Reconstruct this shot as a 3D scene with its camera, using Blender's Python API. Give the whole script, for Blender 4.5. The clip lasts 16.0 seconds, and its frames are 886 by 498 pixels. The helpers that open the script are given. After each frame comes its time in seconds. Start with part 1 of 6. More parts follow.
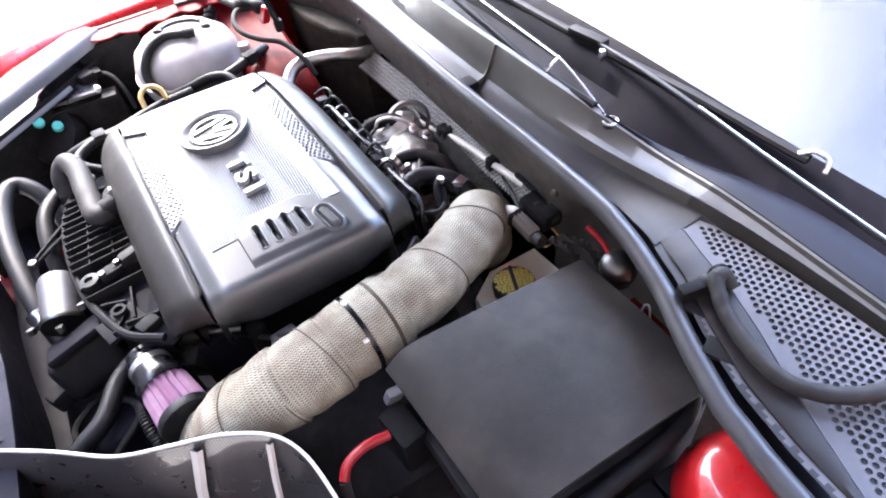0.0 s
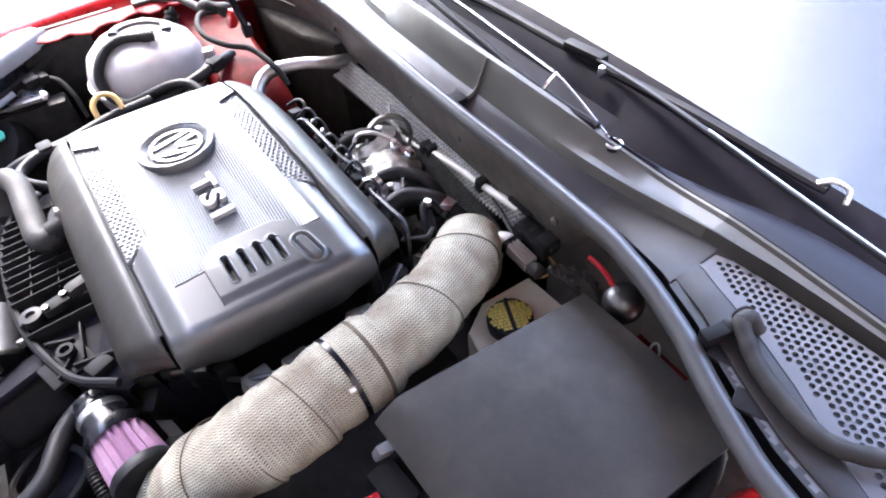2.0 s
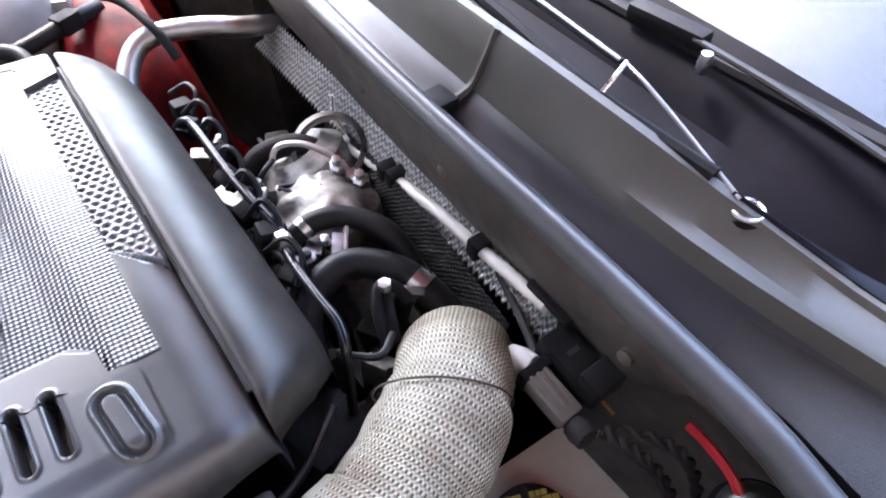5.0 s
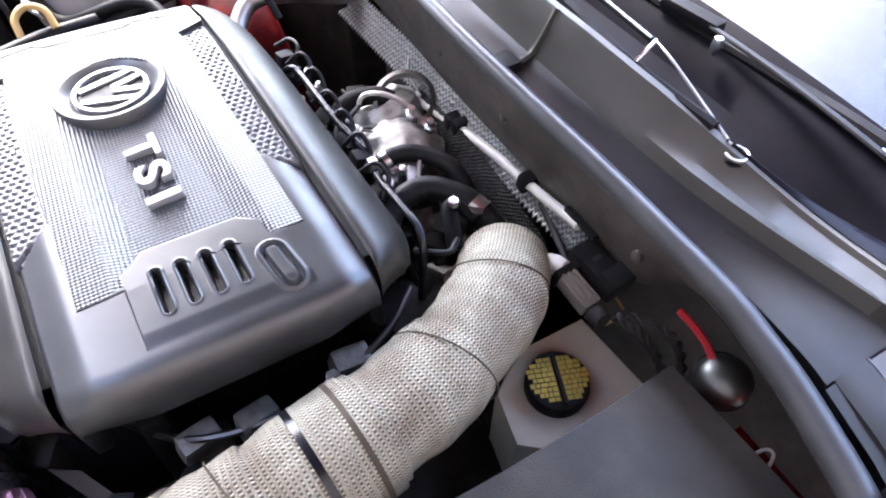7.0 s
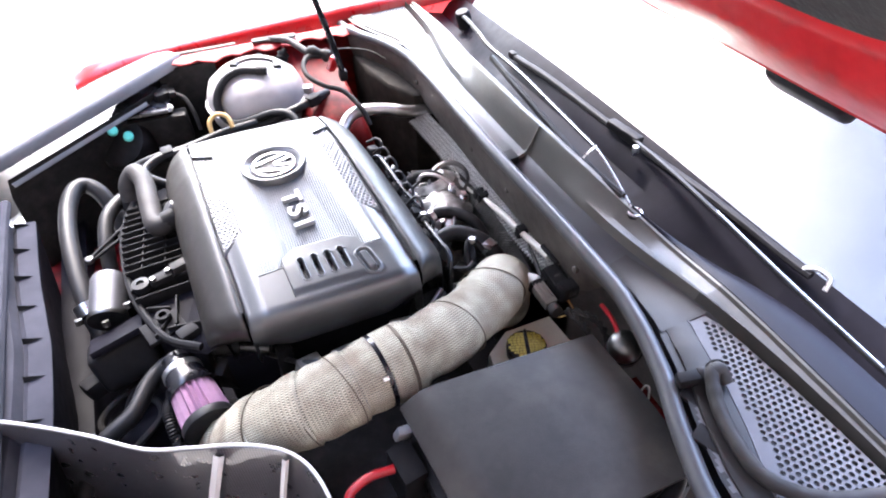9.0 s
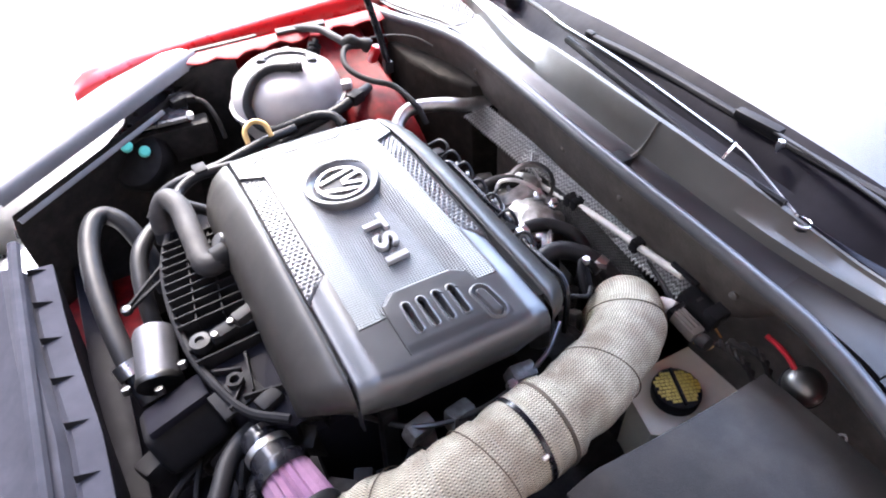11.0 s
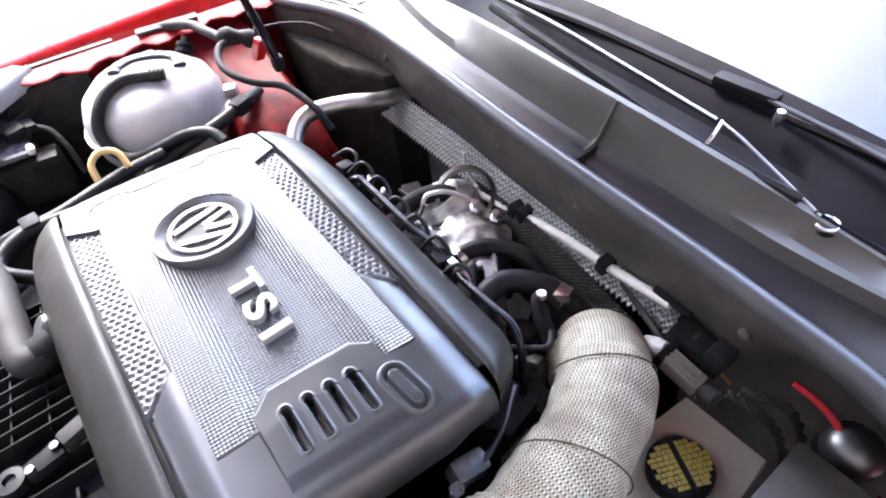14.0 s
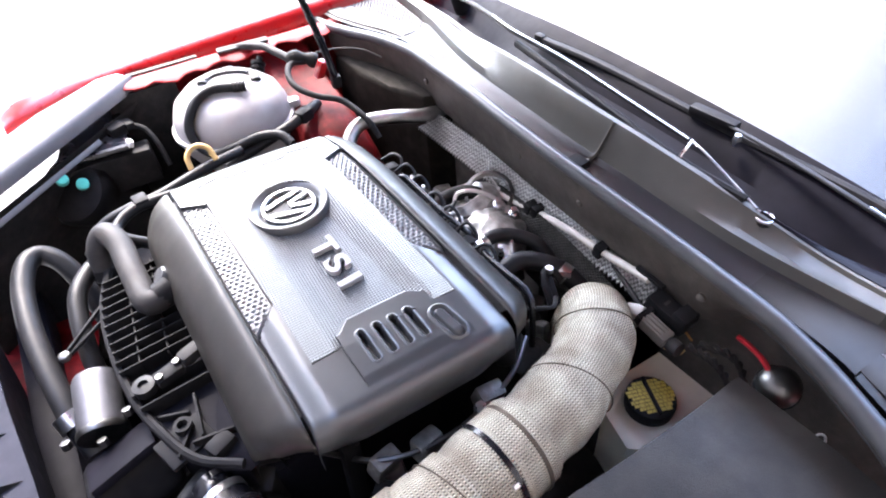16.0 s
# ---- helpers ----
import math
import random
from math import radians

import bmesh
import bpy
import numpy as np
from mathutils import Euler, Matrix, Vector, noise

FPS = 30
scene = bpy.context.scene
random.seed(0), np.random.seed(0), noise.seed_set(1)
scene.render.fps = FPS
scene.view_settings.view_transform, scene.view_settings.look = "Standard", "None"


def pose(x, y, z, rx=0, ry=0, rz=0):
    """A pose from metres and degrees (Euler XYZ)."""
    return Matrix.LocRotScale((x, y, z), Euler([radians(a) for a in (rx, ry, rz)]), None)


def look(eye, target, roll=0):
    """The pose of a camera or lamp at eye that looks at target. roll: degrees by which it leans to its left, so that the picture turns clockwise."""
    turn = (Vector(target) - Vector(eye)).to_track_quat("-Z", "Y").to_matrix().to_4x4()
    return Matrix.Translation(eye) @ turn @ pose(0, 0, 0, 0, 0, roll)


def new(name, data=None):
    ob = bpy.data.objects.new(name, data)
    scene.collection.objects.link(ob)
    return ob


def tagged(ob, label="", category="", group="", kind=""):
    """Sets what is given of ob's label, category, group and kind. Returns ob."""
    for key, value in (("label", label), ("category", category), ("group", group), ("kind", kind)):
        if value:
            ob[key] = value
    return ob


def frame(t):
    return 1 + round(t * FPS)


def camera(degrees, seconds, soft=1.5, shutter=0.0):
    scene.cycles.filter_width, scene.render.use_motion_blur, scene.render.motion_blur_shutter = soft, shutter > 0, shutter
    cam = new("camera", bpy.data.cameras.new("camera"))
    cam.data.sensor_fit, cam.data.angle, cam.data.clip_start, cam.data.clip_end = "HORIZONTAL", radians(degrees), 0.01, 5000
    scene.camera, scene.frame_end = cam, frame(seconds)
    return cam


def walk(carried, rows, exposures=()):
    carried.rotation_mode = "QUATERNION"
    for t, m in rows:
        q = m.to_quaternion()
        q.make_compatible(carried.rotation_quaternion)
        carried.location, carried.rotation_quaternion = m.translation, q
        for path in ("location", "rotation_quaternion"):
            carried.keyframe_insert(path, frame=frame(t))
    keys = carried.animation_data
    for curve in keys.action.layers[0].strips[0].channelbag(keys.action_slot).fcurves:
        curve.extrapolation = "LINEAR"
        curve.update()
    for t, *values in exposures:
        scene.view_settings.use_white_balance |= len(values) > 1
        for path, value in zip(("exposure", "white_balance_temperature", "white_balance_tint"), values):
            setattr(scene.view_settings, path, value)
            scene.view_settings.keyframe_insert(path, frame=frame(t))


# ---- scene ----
cam = camera(73.0, 16.0, soft=2.0)
PATH = [
    (0, (0.0084, 0.0012, 1.352), (0.5208, 1.2722, -0.1047), -10.59),
    (0.5, (-0.0046, 0.0147, 1.3486), (0.5663, 1.2801, -0.0911), -9.96),
    (1, (0.0166, 0.0209, 1.3363), (0.6475, 1.2268, -0.1292), -10.06),
    (1.5, (0.0127, 0.0347, 1.3339), (0.6362, 1.2534, -0.1243), -8.72),
    (2, (0.012, 0.0788, 1.3281), (0.636, 1.2978, -0.1295), -6.75),
    (2.5, (0.0341, 0.157, 1.2945), (0.6329, 1.3097, -0.2262), -5.91),
    (3, (0.1198, 0.2749, 1.2546), (0.7619, 1.3874, -0.2784), -4.11),
    (3.5, (0.146, 0.3488, 1.2004), (0.7009, 1.5081, -0.3319), -7.51),
    (4, (0.1668, 0.3637, 1.1866), (0.7928, 1.4529, -0.3696), -4.03),
    (4.2, (0.1745, 0.3589, 1.1804), (0.8104, 1.4755, -0.3522), -4.67),
    (6.3, (0.1734, 0.3649, 1.1224), (0.8494, 1.3936, -0.454), 1.02),
    (6.5, (0.1505, 0.3621, 1.1341), (0.7962, 1.3879, -0.4568), -0.09),
    (7, (0.0713, 0.2687, 1.2165), (0.6669, 1.3666, -0.3456), -0.34),
    (7.5, (-0.0245, 0.1032, 1.3018), (0.6006, 1.2772, -0.1918), 1.89),
    (8, (-0.0617, 0.0141, 1.3537), (0.55, 1.2979, -0.0526), -3.67),
    (8.5, (-0.0561, -0.0001, 1.3644), (0.4967, 1.2808, -0.0687), -4.80),
    (9, (-0.0225, -0.0272, 1.411), (0.5055, 1.3565, 0.0669), -2.68),
    (9.2, (-0.0074, -0.0485, 1.4252), (0.4862, 1.3475, 0.0808), -2.22),
    (11.3, (-0.129, 0.2176, 1.3599), (0.4643, 1.5108, -0.0457), -4.46),
    (11.5, (-0.1057, 0.2257, 1.3563), (0.5707, 1.5036, -0.0254), -2.02),
    (12, (-0.064, 0.2404, 1.3411), (0.6306, 1.4799, -0.0664), -1.78),
    (12.5, (-0.0295, 0.2597, 1.3205), (0.6153, 1.4947, -0.1144), -5.55),
    (13, (-0.0045, 0.2859, 1.2972), (0.6226, 1.5076, -0.1569), -6.10),
    (13.5, (0.0036, 0.3156, 1.2731), (0.6285, 1.5635, -0.1595), -7.78),
    (14, (0.0194, 0.3279, 1.2595), (0.6568, 1.5625, -0.1791), -8.05),
    (14.5, (0.0327, 0.3312, 1.2508), (0.7325, 1.5302, -0.1889), -6.42),
    (15, (0.0264, 0.3344, 1.2507), (0.7063, 1.5185, -0.2107), -5.73),
    (15.5, (-0.0161, 0.3048, 1.2913), (0.648, 1.5563, -0.1203), -5.82),
    (16, (-0.0884, 0.2091, 1.3489), (0.5701, 1.4919, -0.037), -5.54),
]
walk(cam, [(t, look(eye, target, roll)) for t, eye, target, roll in PATH],
     exposures=[(0.0, 4.62, 6340, 13), (2.0, 4.62, 6340, 13), (3.5, 4.46, 6340, 13), (6.5, 4.4, 6340, 13), (8.0, 4.66, 6340, 13), (9.2, 4.62, 6340, 13), (11.5, 4.5, 6340, 13), (16.0, 4.48, 6340, 13)])

# ---- world, sun and exposure ----
world = bpy.data.worlds.new("sky")
scene.world = world
world.use_nodes = True
wn = world.node_tree.nodes
sky = wn.new("ShaderNodeTexSky")
sky.sky_type = 'NISHITA'
sky.sun_disc = False
sky.sun_elevation, sky.sun_rotation = radians(50), radians(4)
sky.air_density, sky.dust_density, sky.ozone_density = 1.0, 2.3, 1.5
world.node_tree.links.new(sky.outputs[0], wn["Background"].inputs[0])
wn["Background"].inputs[1].default_value = 0.15
sun = new("sun", bpy.data.lights.new("sun", "SUN"))
sun.data.energy, sun.data.angle, sun.data.color = 0.45, radians(12), (1.0, 0.95, 0.87)
sun.matrix_world = look((0.045, 0.641, 4.766), (0.0, 0.0, 4.0))


# ---- materials ----
def mat(name, color, rough=0.5, metal=0.0, vary=0.25, big=5.0, fine=90.0, bump=0.08, grain=700.0, coat=0.0, tint=None, spec=0.5, dust=0.0):
    """Principled surface with large and fine variation, grain relief and optional pale dust."""
    m = bpy.data.materials.new(name)
    m.use_nodes = True
    nt = m.node_tree
    n, l = nt.nodes, nt.links
    b = n["Principled BSDF"]
    co = n.new("ShaderNodeTexCoord")

    def noise_at(scale, detail=4.0):
        t = n.new("ShaderNodeTexNoise")
        t.inputs["Scale"].default_value, t.inputs["Detail"].default_value = scale, detail
        l.new(co.outputs["Object"], t.inputs["Vector"])
        return t.outputs["Fac"]

    def ramp(src, lo, hi, a, c):
        r = n.new("ShaderNodeMapRange")
        r.inputs[1].default_value, r.inputs[2].default_value = lo, hi
        r.inputs[3].default_value, r.inputs[4].default_value = a, c
        l.new(src, r.inputs[0])
        return r.outputs[0]

    def mix(fac, a, c):
        x = n.new("ShaderNodeMix")
        x.data_type = 'RGBA'
        for key, value in ((0, fac), (6, a), (7, c)):
            if isinstance(value, (float, int)):
                x.inputs[key].default_value = value
            elif isinstance(value, tuple):
                x.inputs[key].default_value = (*value, 1)
            else:
                l.new(value, x.inputs[key])
        return x.outputs[2]

    c = tuple(color)
    dark = tuple(v * (1 - vary) for v in c)
    lite = tuple(min(1, v * (1 + vary)) for v in (tint or c))
    col = mix(ramp(noise_at(big * 4), 0.3, 0.7, 0, 1), dark, lite)
    col = mix(ramp(noise_at(fine), 0.35, 0.65, 0, vary), col, tuple(v * 0.5 for v in c))
    if dust:
        col = mix(ramp(noise_at(big * 7, 8.0), 0.48, 0.75, 0, dust), col, (0.33, 0.29, 0.24))
    l.new(col, b.inputs["Base Color"])
    l.new(ramp(noise_at(big * 9), 0.3, 0.7, max(0.02, rough - 0.045 - dust * 0.1), min(1, rough + 0.045 + dust * 0.2)), b.inputs["Roughness"])
    b.inputs["Metallic"].default_value = metal
    b.inputs["Specular IOR Level"].default_value = spec
    b.inputs["Coat Weight"].default_value = coat
    b.inputs["Coat Roughness"].default_value = 0.04
    if bump:
        bp = n.new("ShaderNodeBump")
        bp.inputs["Strength"].default_value, bp.inputs["Distance"].default_value = bump, 0.002
        l.new(noise_at(grain, 2.0), bp.inputs["Height"])
        l.new(bp.outputs[0], b.inputs["Normal"])
    return m


def weave(m, fu, fv, depth, shade=0.5, diagonal=False, wobble=3.0, rib=0.0):
    """Woven relief over the surface's own u, v in metres; shade in the gaps between threads is multiplied into the
    colour.
    """
    nt = m.node_tree
    n, l = nt.nodes, nt.links
    b = n["Principled BSDF"]
    uv = n.new("ShaderNodeTexCoord")
    sep = n.new("ShaderNodeSeparateXYZ")
    l.new(uv.outputs["UV"], sep.inputs[0])

    def op(kind, a, c=None):
        k = n.new("ShaderNodeMath")
        k.operation = kind
        for i, v in enumerate((a, c)):
            if v is None:
                continue
            if isinstance(v, (int, float)):
                k.inputs[i].default_value = v
            else:
                l.new(v, k.inputs[i])
        return k.outputs[0]

    u, v = sep.outputs[0], sep.outputs[1]
    if diagonal:
        u, v = op('ADD', u, v), op('SUBTRACT', u, v)
    wob = n.new("ShaderNodeTexNoise")
    wob.inputs["Scale"].default_value = 40
    l.new(uv.outputs["Object"], wob.inputs["Vector"])
    w = op('MULTIPLY', wob.outputs["Fac"], wobble)
    su = op('SINE', op('ADD', op('MULTIPLY', u, fu * 6.2832), w))
    sv = op('SINE', op('ADD', op('MULTIPLY', v, fv * 6.2832), w))
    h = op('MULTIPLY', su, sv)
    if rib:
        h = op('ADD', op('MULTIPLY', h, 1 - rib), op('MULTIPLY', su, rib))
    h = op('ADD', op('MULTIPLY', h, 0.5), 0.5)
    bp = n.new("ShaderNodeBump")
    bp.inputs["Strength"].default_value, bp.inputs["Distance"].default_value = 1.0, depth
    l.new(h, bp.inputs["Height"])
    l.new(bp.outputs[0], b.inputs["Normal"])
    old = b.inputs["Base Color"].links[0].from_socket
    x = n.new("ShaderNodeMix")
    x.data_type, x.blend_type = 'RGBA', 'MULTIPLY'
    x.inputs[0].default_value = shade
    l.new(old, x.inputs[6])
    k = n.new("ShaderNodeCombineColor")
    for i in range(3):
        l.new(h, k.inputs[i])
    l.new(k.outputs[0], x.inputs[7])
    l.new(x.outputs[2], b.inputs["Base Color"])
    return m


def diamonds(m, pitch, depth, shade):
    """Small diamond bosses over the surface, at real size in plan; shade in their hollows is multiplied into the
    colour.
    """
    nt = m.node_tree
    n, l = nt.nodes, nt.links
    b = n["Principled BSDF"]
    sep = n.new("ShaderNodeSeparateXYZ")
    l.new(n.new("ShaderNodeTexCoord").outputs["Object"], sep.inputs[0])

    def op(kind, a, c):
        k = n.new("ShaderNodeMath")
        k.operation = kind
        for i, v in enumerate((a, c)):
            if isinstance(v, (int, float)):
                k.inputs[i].default_value = v
            else:
                l.new(v, k.inputs[i])
        return k.outputs[0]

    w = math.pi / pitch
    sum_, dif = op('ADD', sep.outputs[0], sep.outputs[1]), op('SUBTRACT', sep.outputs[0], sep.outputs[1])
    h = op('MULTIPLY', op('SINE', op('MULTIPLY', sum_, w), 0.0), op('SINE', op('MULTIPLY', dif, w), 0.0))
    bp = n.new("ShaderNodeBump")
    bp.inputs["Strength"].default_value, bp.inputs["Distance"].default_value = 1.0, depth
    l.new(h, bp.inputs["Height"])
    l.new(bp.outputs[0], b.inputs["Normal"])
    old = b.inputs["Base Color"].links[0].from_socket
    x = n.new("ShaderNodeMix")
    x.data_type, x.blend_type = 'RGBA', 'MULTIPLY'
    x.inputs[0].default_value = shade
    l.new(old, x.inputs[6])
    k = n.new("ShaderNodeCombineColor")
    for i in range(3):
        l.new(op('ADD', op('MULTIPLY', h, 0.5), 0.5), k.inputs[i])
    l.new(k.outputs[0], x.inputs[7])
    l.new(x.outputs[2], b.inputs["Base Color"])
    return m


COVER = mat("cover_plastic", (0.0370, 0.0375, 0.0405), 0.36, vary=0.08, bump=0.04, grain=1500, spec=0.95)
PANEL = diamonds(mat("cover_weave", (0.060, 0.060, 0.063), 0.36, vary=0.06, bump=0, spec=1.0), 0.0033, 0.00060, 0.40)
# Cover plastic made darker and browner: the wings' shade sits in the colour.
COVERSHADE = mat("cover_plastic_shaded", (0.024, 0.0212, 0.0188), 0.42, vary=0.2, bump=0.04, grain=1500, dust=0.04, spec=0.42)
HOODIN = mat("bonnet_inner_paint", (0.40, 0.010, 0.014), 0.4, vary=0.12, bump=0, coat=0.05, spec=0.3)
RAIL = mat("rail_grey", (0.135, 0.140, 0.155), 0.36, vary=0.12, bump=0.03, spec=0.5)
CARRIER = mat("carrier_grey", (0.030, 0.031, 0.041), 0.85, vary=0.15, bump=0.05, spec=0.06)
# Dark brown for shade drawn at wrap overlaps and beside the clamp.
SEAM = mat("seam_shade", (0.085, 0.065, 0.045), 0.9, vary=0.3)
PAD = mat("cover_pad", (0.075, 0.075, 0.077), 0.32, vary=0.1, bump=0.03, spec=0.9)
BADGE = mat("badge_satin", (0.50, 0.50, 0.51), 0.32, 0.8, vary=0.05, bump=0.01)
LETTER = mat("letter_grey", (0.30, 0.30, 0.305), 0.35, 0.0, vary=0.05, bump=0.02)
# Near-black for seams and badge disc, and for shade drawn in slots and recesses.
DARK = mat("dark_recess", (0.018, 0.018, 0.019), 0.6, vary=0.3)
BLACK = mat("black_plastic", (0.0112, 0.0110, 0.0124), 0.55, vary=0.3, bump=0.1, grain=900, dust=0.015, spec=0.09)
SOOT = mat("dirty_black", (0.0150, 0.0138, 0.0140), 0.66, vary=0.5, big=8, bump=0.25, grain=300, dust=0.03, spec=0.2)
RUBBER = mat("rubber", (0.0125, 0.0125, 0.0142), 0.46, vary=0.25, bump=0.08, dust=0.03, spec=0.2)
GREYHOSE = mat("grey_rubber", (0.020, 0.0185, 0.0195), 0.66, vary=0.2, bump=0.08, dust=0.05, spec=0.3)
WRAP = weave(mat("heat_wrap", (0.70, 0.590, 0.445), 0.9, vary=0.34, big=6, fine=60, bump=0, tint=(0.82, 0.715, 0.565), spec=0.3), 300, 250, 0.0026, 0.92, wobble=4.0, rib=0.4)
LID = mat("battery_cover", (0.0285, 0.0262, 0.0256), 0.60, vary=0.24, big=2.5, bump=0.25, grain=900, dust=0.06, spec=0.22)
REDFLANGE = mat("red_edge_paint", (0.30, 0.0085, 0.0125), 0.5, vary=0.25, bump=0.02, coat=0.08, spec=0.25)
LAMPLID = mat("lamp_lid_gloss", (0.030, 0.032, 0.044), 0.26, vary=0.12, bump=0.02, coat=0.5, spec=0.9)
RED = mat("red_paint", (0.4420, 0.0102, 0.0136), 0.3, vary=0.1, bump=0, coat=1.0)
# Body red darkened for inner panels: the bay's shade is in this colour.
REDSHADE = mat("red_paint_shaded", (0.095, 0.0024, 0.0036), 0.55, vary=0.6, big=9, bump=0.03, coat=0.0, dust=0.008, spec=0.10)
TANK = mat("tank_plastic", (0.350, 0.336, 0.334), 0.33, vary=0.08, bump=0.01, tint=(0.385, 0.36, 0.36))
RESERVOIR = mat("reservoir_plastic", (0.52, 0.48, 0.39), 0.4, vary=0.08, bump=0.02)
STEEL = mat("bright_metal", (0.62, 0.62, 0.63), 0.3, 1.0, vary=0.15, bump=0.03)
ALU = mat("aluminium", (0.55, 0.54, 0.53), 0.42, 1.0, vary=0.2, big=8, bump=0.1, grain=400)
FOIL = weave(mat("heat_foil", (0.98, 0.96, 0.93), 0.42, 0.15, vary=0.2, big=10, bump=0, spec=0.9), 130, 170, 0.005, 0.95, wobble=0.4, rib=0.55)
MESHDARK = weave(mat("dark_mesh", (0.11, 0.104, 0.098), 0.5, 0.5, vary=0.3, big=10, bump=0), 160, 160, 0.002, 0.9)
PIPEWHITE = mat("pale_tube", (0.56, 0.53, 0.49), 0.5, 0.0, vary=0.1, bump=0.02)
FIREWALL = mat("firewall_coating", (0.048, 0.040, 0.035), 0.55, vary=0.35, bump=0.2, grain=250, dust=0.10)
CORNER = mat("corner_dark", (0.0165, 0.0140, 0.0115), 0.7, vary=0.4, big=6, bump=0.3, grain=200, dust=0.03, spec=0.1)
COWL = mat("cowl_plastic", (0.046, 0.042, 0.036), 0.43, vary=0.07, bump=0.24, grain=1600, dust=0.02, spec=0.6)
COWLSHADE = mat("cowl_plastic_shaded", (0.0270, 0.0247, 0.0220), 0.47, vary=0.07, bump=0.24, grain=1600, dust=0.02, spec=0.34)
TRAY = mat("tray_satin_plastic", (0.0165, 0.0165, 0.0205), 0.32, vary=0.06, bump=0.12, grain=1500, spec=0.52)
SHELF = mat("shelf_reflection_blue", (0.0075, 0.0075, 0.0120), 0.36, vary=0.06, bump=0.08, grain=1500, spec=0.10)
DECK = mat("deck_plastic", (0.0190, 0.0182, 0.0190), 0.44, vary=0.08, bump=0.12, grain=1400, dust=0.02, spec=0.26)
GRILLE = mat("grille_plastic", (0.082, 0.080, 0.090), 0.44, vary=0.08, bump=0.1, grain=1200, dust=0.05, spec=0.26)
SEAL = mat("seal_rubber", (0.050, 0.0505, 0.056), 0.36, vary=0.15, bump=0.05, dust=0.06)
GLOSS = mat("gloss_black", (0.008, 0.008, 0.011), 0.25, vary=0.2, bump=0.02)
# Blacker than plastic: shade of the trough and deep bay is in the colour.
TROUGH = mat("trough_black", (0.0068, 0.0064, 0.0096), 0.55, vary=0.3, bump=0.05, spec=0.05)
CARBON = weave(mat("carbon_fibre", (0.085, 0.082, 0.092), 0.30, vary=0.12, bump=0, coat=0.8), 150, 150, 0.0002, 0.92, diagonal=True, wobble=0.0)
PURPLE = mat("filter_purple", (0.21, 0.105, 0.18), 0.7, vary=0.2, bump=0.3, grain=500)
YELLOW = mat("yellow_print", (0.30, 0.235, 0.030), 0.6, vary=0.25, bump=0)
OCHRE = mat("dipstick_yellow", (0.55, 0.36, 0.14), 0.5, vary=0.15)
REDCABLE = mat("red_insulation", (0.33, 0.010, 0.018), 0.4, vary=0.1)
TEAL = mat("teal_plastic", (0.10, 0.55, 0.48), 0.5, vary=0.1)
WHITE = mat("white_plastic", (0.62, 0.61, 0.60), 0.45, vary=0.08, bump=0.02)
FELT = mat("insulation_felt", (0.02, 0.02, 0.02), 0.95, vary=0.3, bump=0.5, grain=200)
BLOCKWALL = mat("blocker_dark", (0.150, 0.138, 0.130), 0.9, vary=0.3, big=0.4, fine=5, bump=0.4, grain=30)
CONCRETE = mat("concrete", (0.48, 0.46, 0.43), 0.85, vary=0.12, big=0.3, fine=6, bump=0.3, grain=60)
GRASS = mat("grass_blades", (0.20, 0.26, 0.08), 0.8, vary=0.4, big=0.4, fine=9, bump=0)
SENSORGREY = mat("sensor_plastic", (0.15, 0.138, 0.125), 0.5, vary=0.12, bump=0.05, dust=0.1)
CANALU = mat("brushed_can", (0.125, 0.125, 0.140), 0.55, 0.9, vary=0.2, bump=0.06, grain=500)
TURBO = mat("cast_shield", (0.36, 0.35, 0.335), 0.55, 0.85, vary=0.4, big=14, bump=0.6, grain=120)
DULLSTEEL = mat("dull_steel", (0.150, 0.147, 0.145), 0.38, 1.0, vary=0.25, bump=0.05)
BUTTONS = mat("wire_copper", (0.45, 0.22, 0.08), 0.4, 0.6)
LENS = bpy.data.materials.new("lamp_glass")
LENS.use_nodes = True
for key, value in (("Base Color", (0.9, 0.92, 0.95, 1)), ("Roughness", 0.05), ("Transmission Weight", 0.25), ("IOR", 1.45)):
    LENS.node_tree.nodes["Principled BSDF"].inputs[key].default_value = value
GLASS = bpy.data.materials.new("windscreen_glass")
GLASS.use_nodes = True
for key, value in (("Base Color", (0.012, 0.014, 0.016, 1)), ("Roughness", 0.03), ("IOR", 1.62), ("Specular IOR Level", 1.0), ("Coat Weight", 0.3), ("Coat Roughness", 0.02)):
    GLASS.node_tree.nodes["Principled BSDF"].inputs[key].default_value = value


# ---- building helpers ----
BASE = {}


def thing(name, label, category, base=(0, 0, 0), group="", kind=""):
    ob = new(name)
    ob.empty_display_size = 0.02
    ob.location = base
    BASE[ob.name] = Vector(base)
    return tagged(ob, label, category, group, kind)


def part(name, bm, material, parent=None, label="", smooth=True):
    """Links a bmesh, laid out in world metres, as one mesh object under a thing or a part."""
    me = bpy.data.meshes.new(name)
    bmesh.ops.recalc_face_normals(bm, faces=bm.faces)
    bm.to_mesh(me)
    bm.free()
    if smooth:
        me.polygons.foreach_set("use_smooth", [True] * len(me.polygons))
        me.set_sharp_from_angle(angle=radians(38))
    me.materials.append(material)
    ob = new(name, me)
    if parent is not None:
        ob.parent = parent
        if parent.name in BASE:
            ob.matrix_parent_inverse = Matrix.Translation(-BASE[parent.name])
    if label:
        ob["label"] = label
    return ob


def solo(name, bm, material, label, category, kind="", group="", smooth=True):
    return tagged(part(name, bm, material, None, "", smooth), label, category, group, kind)


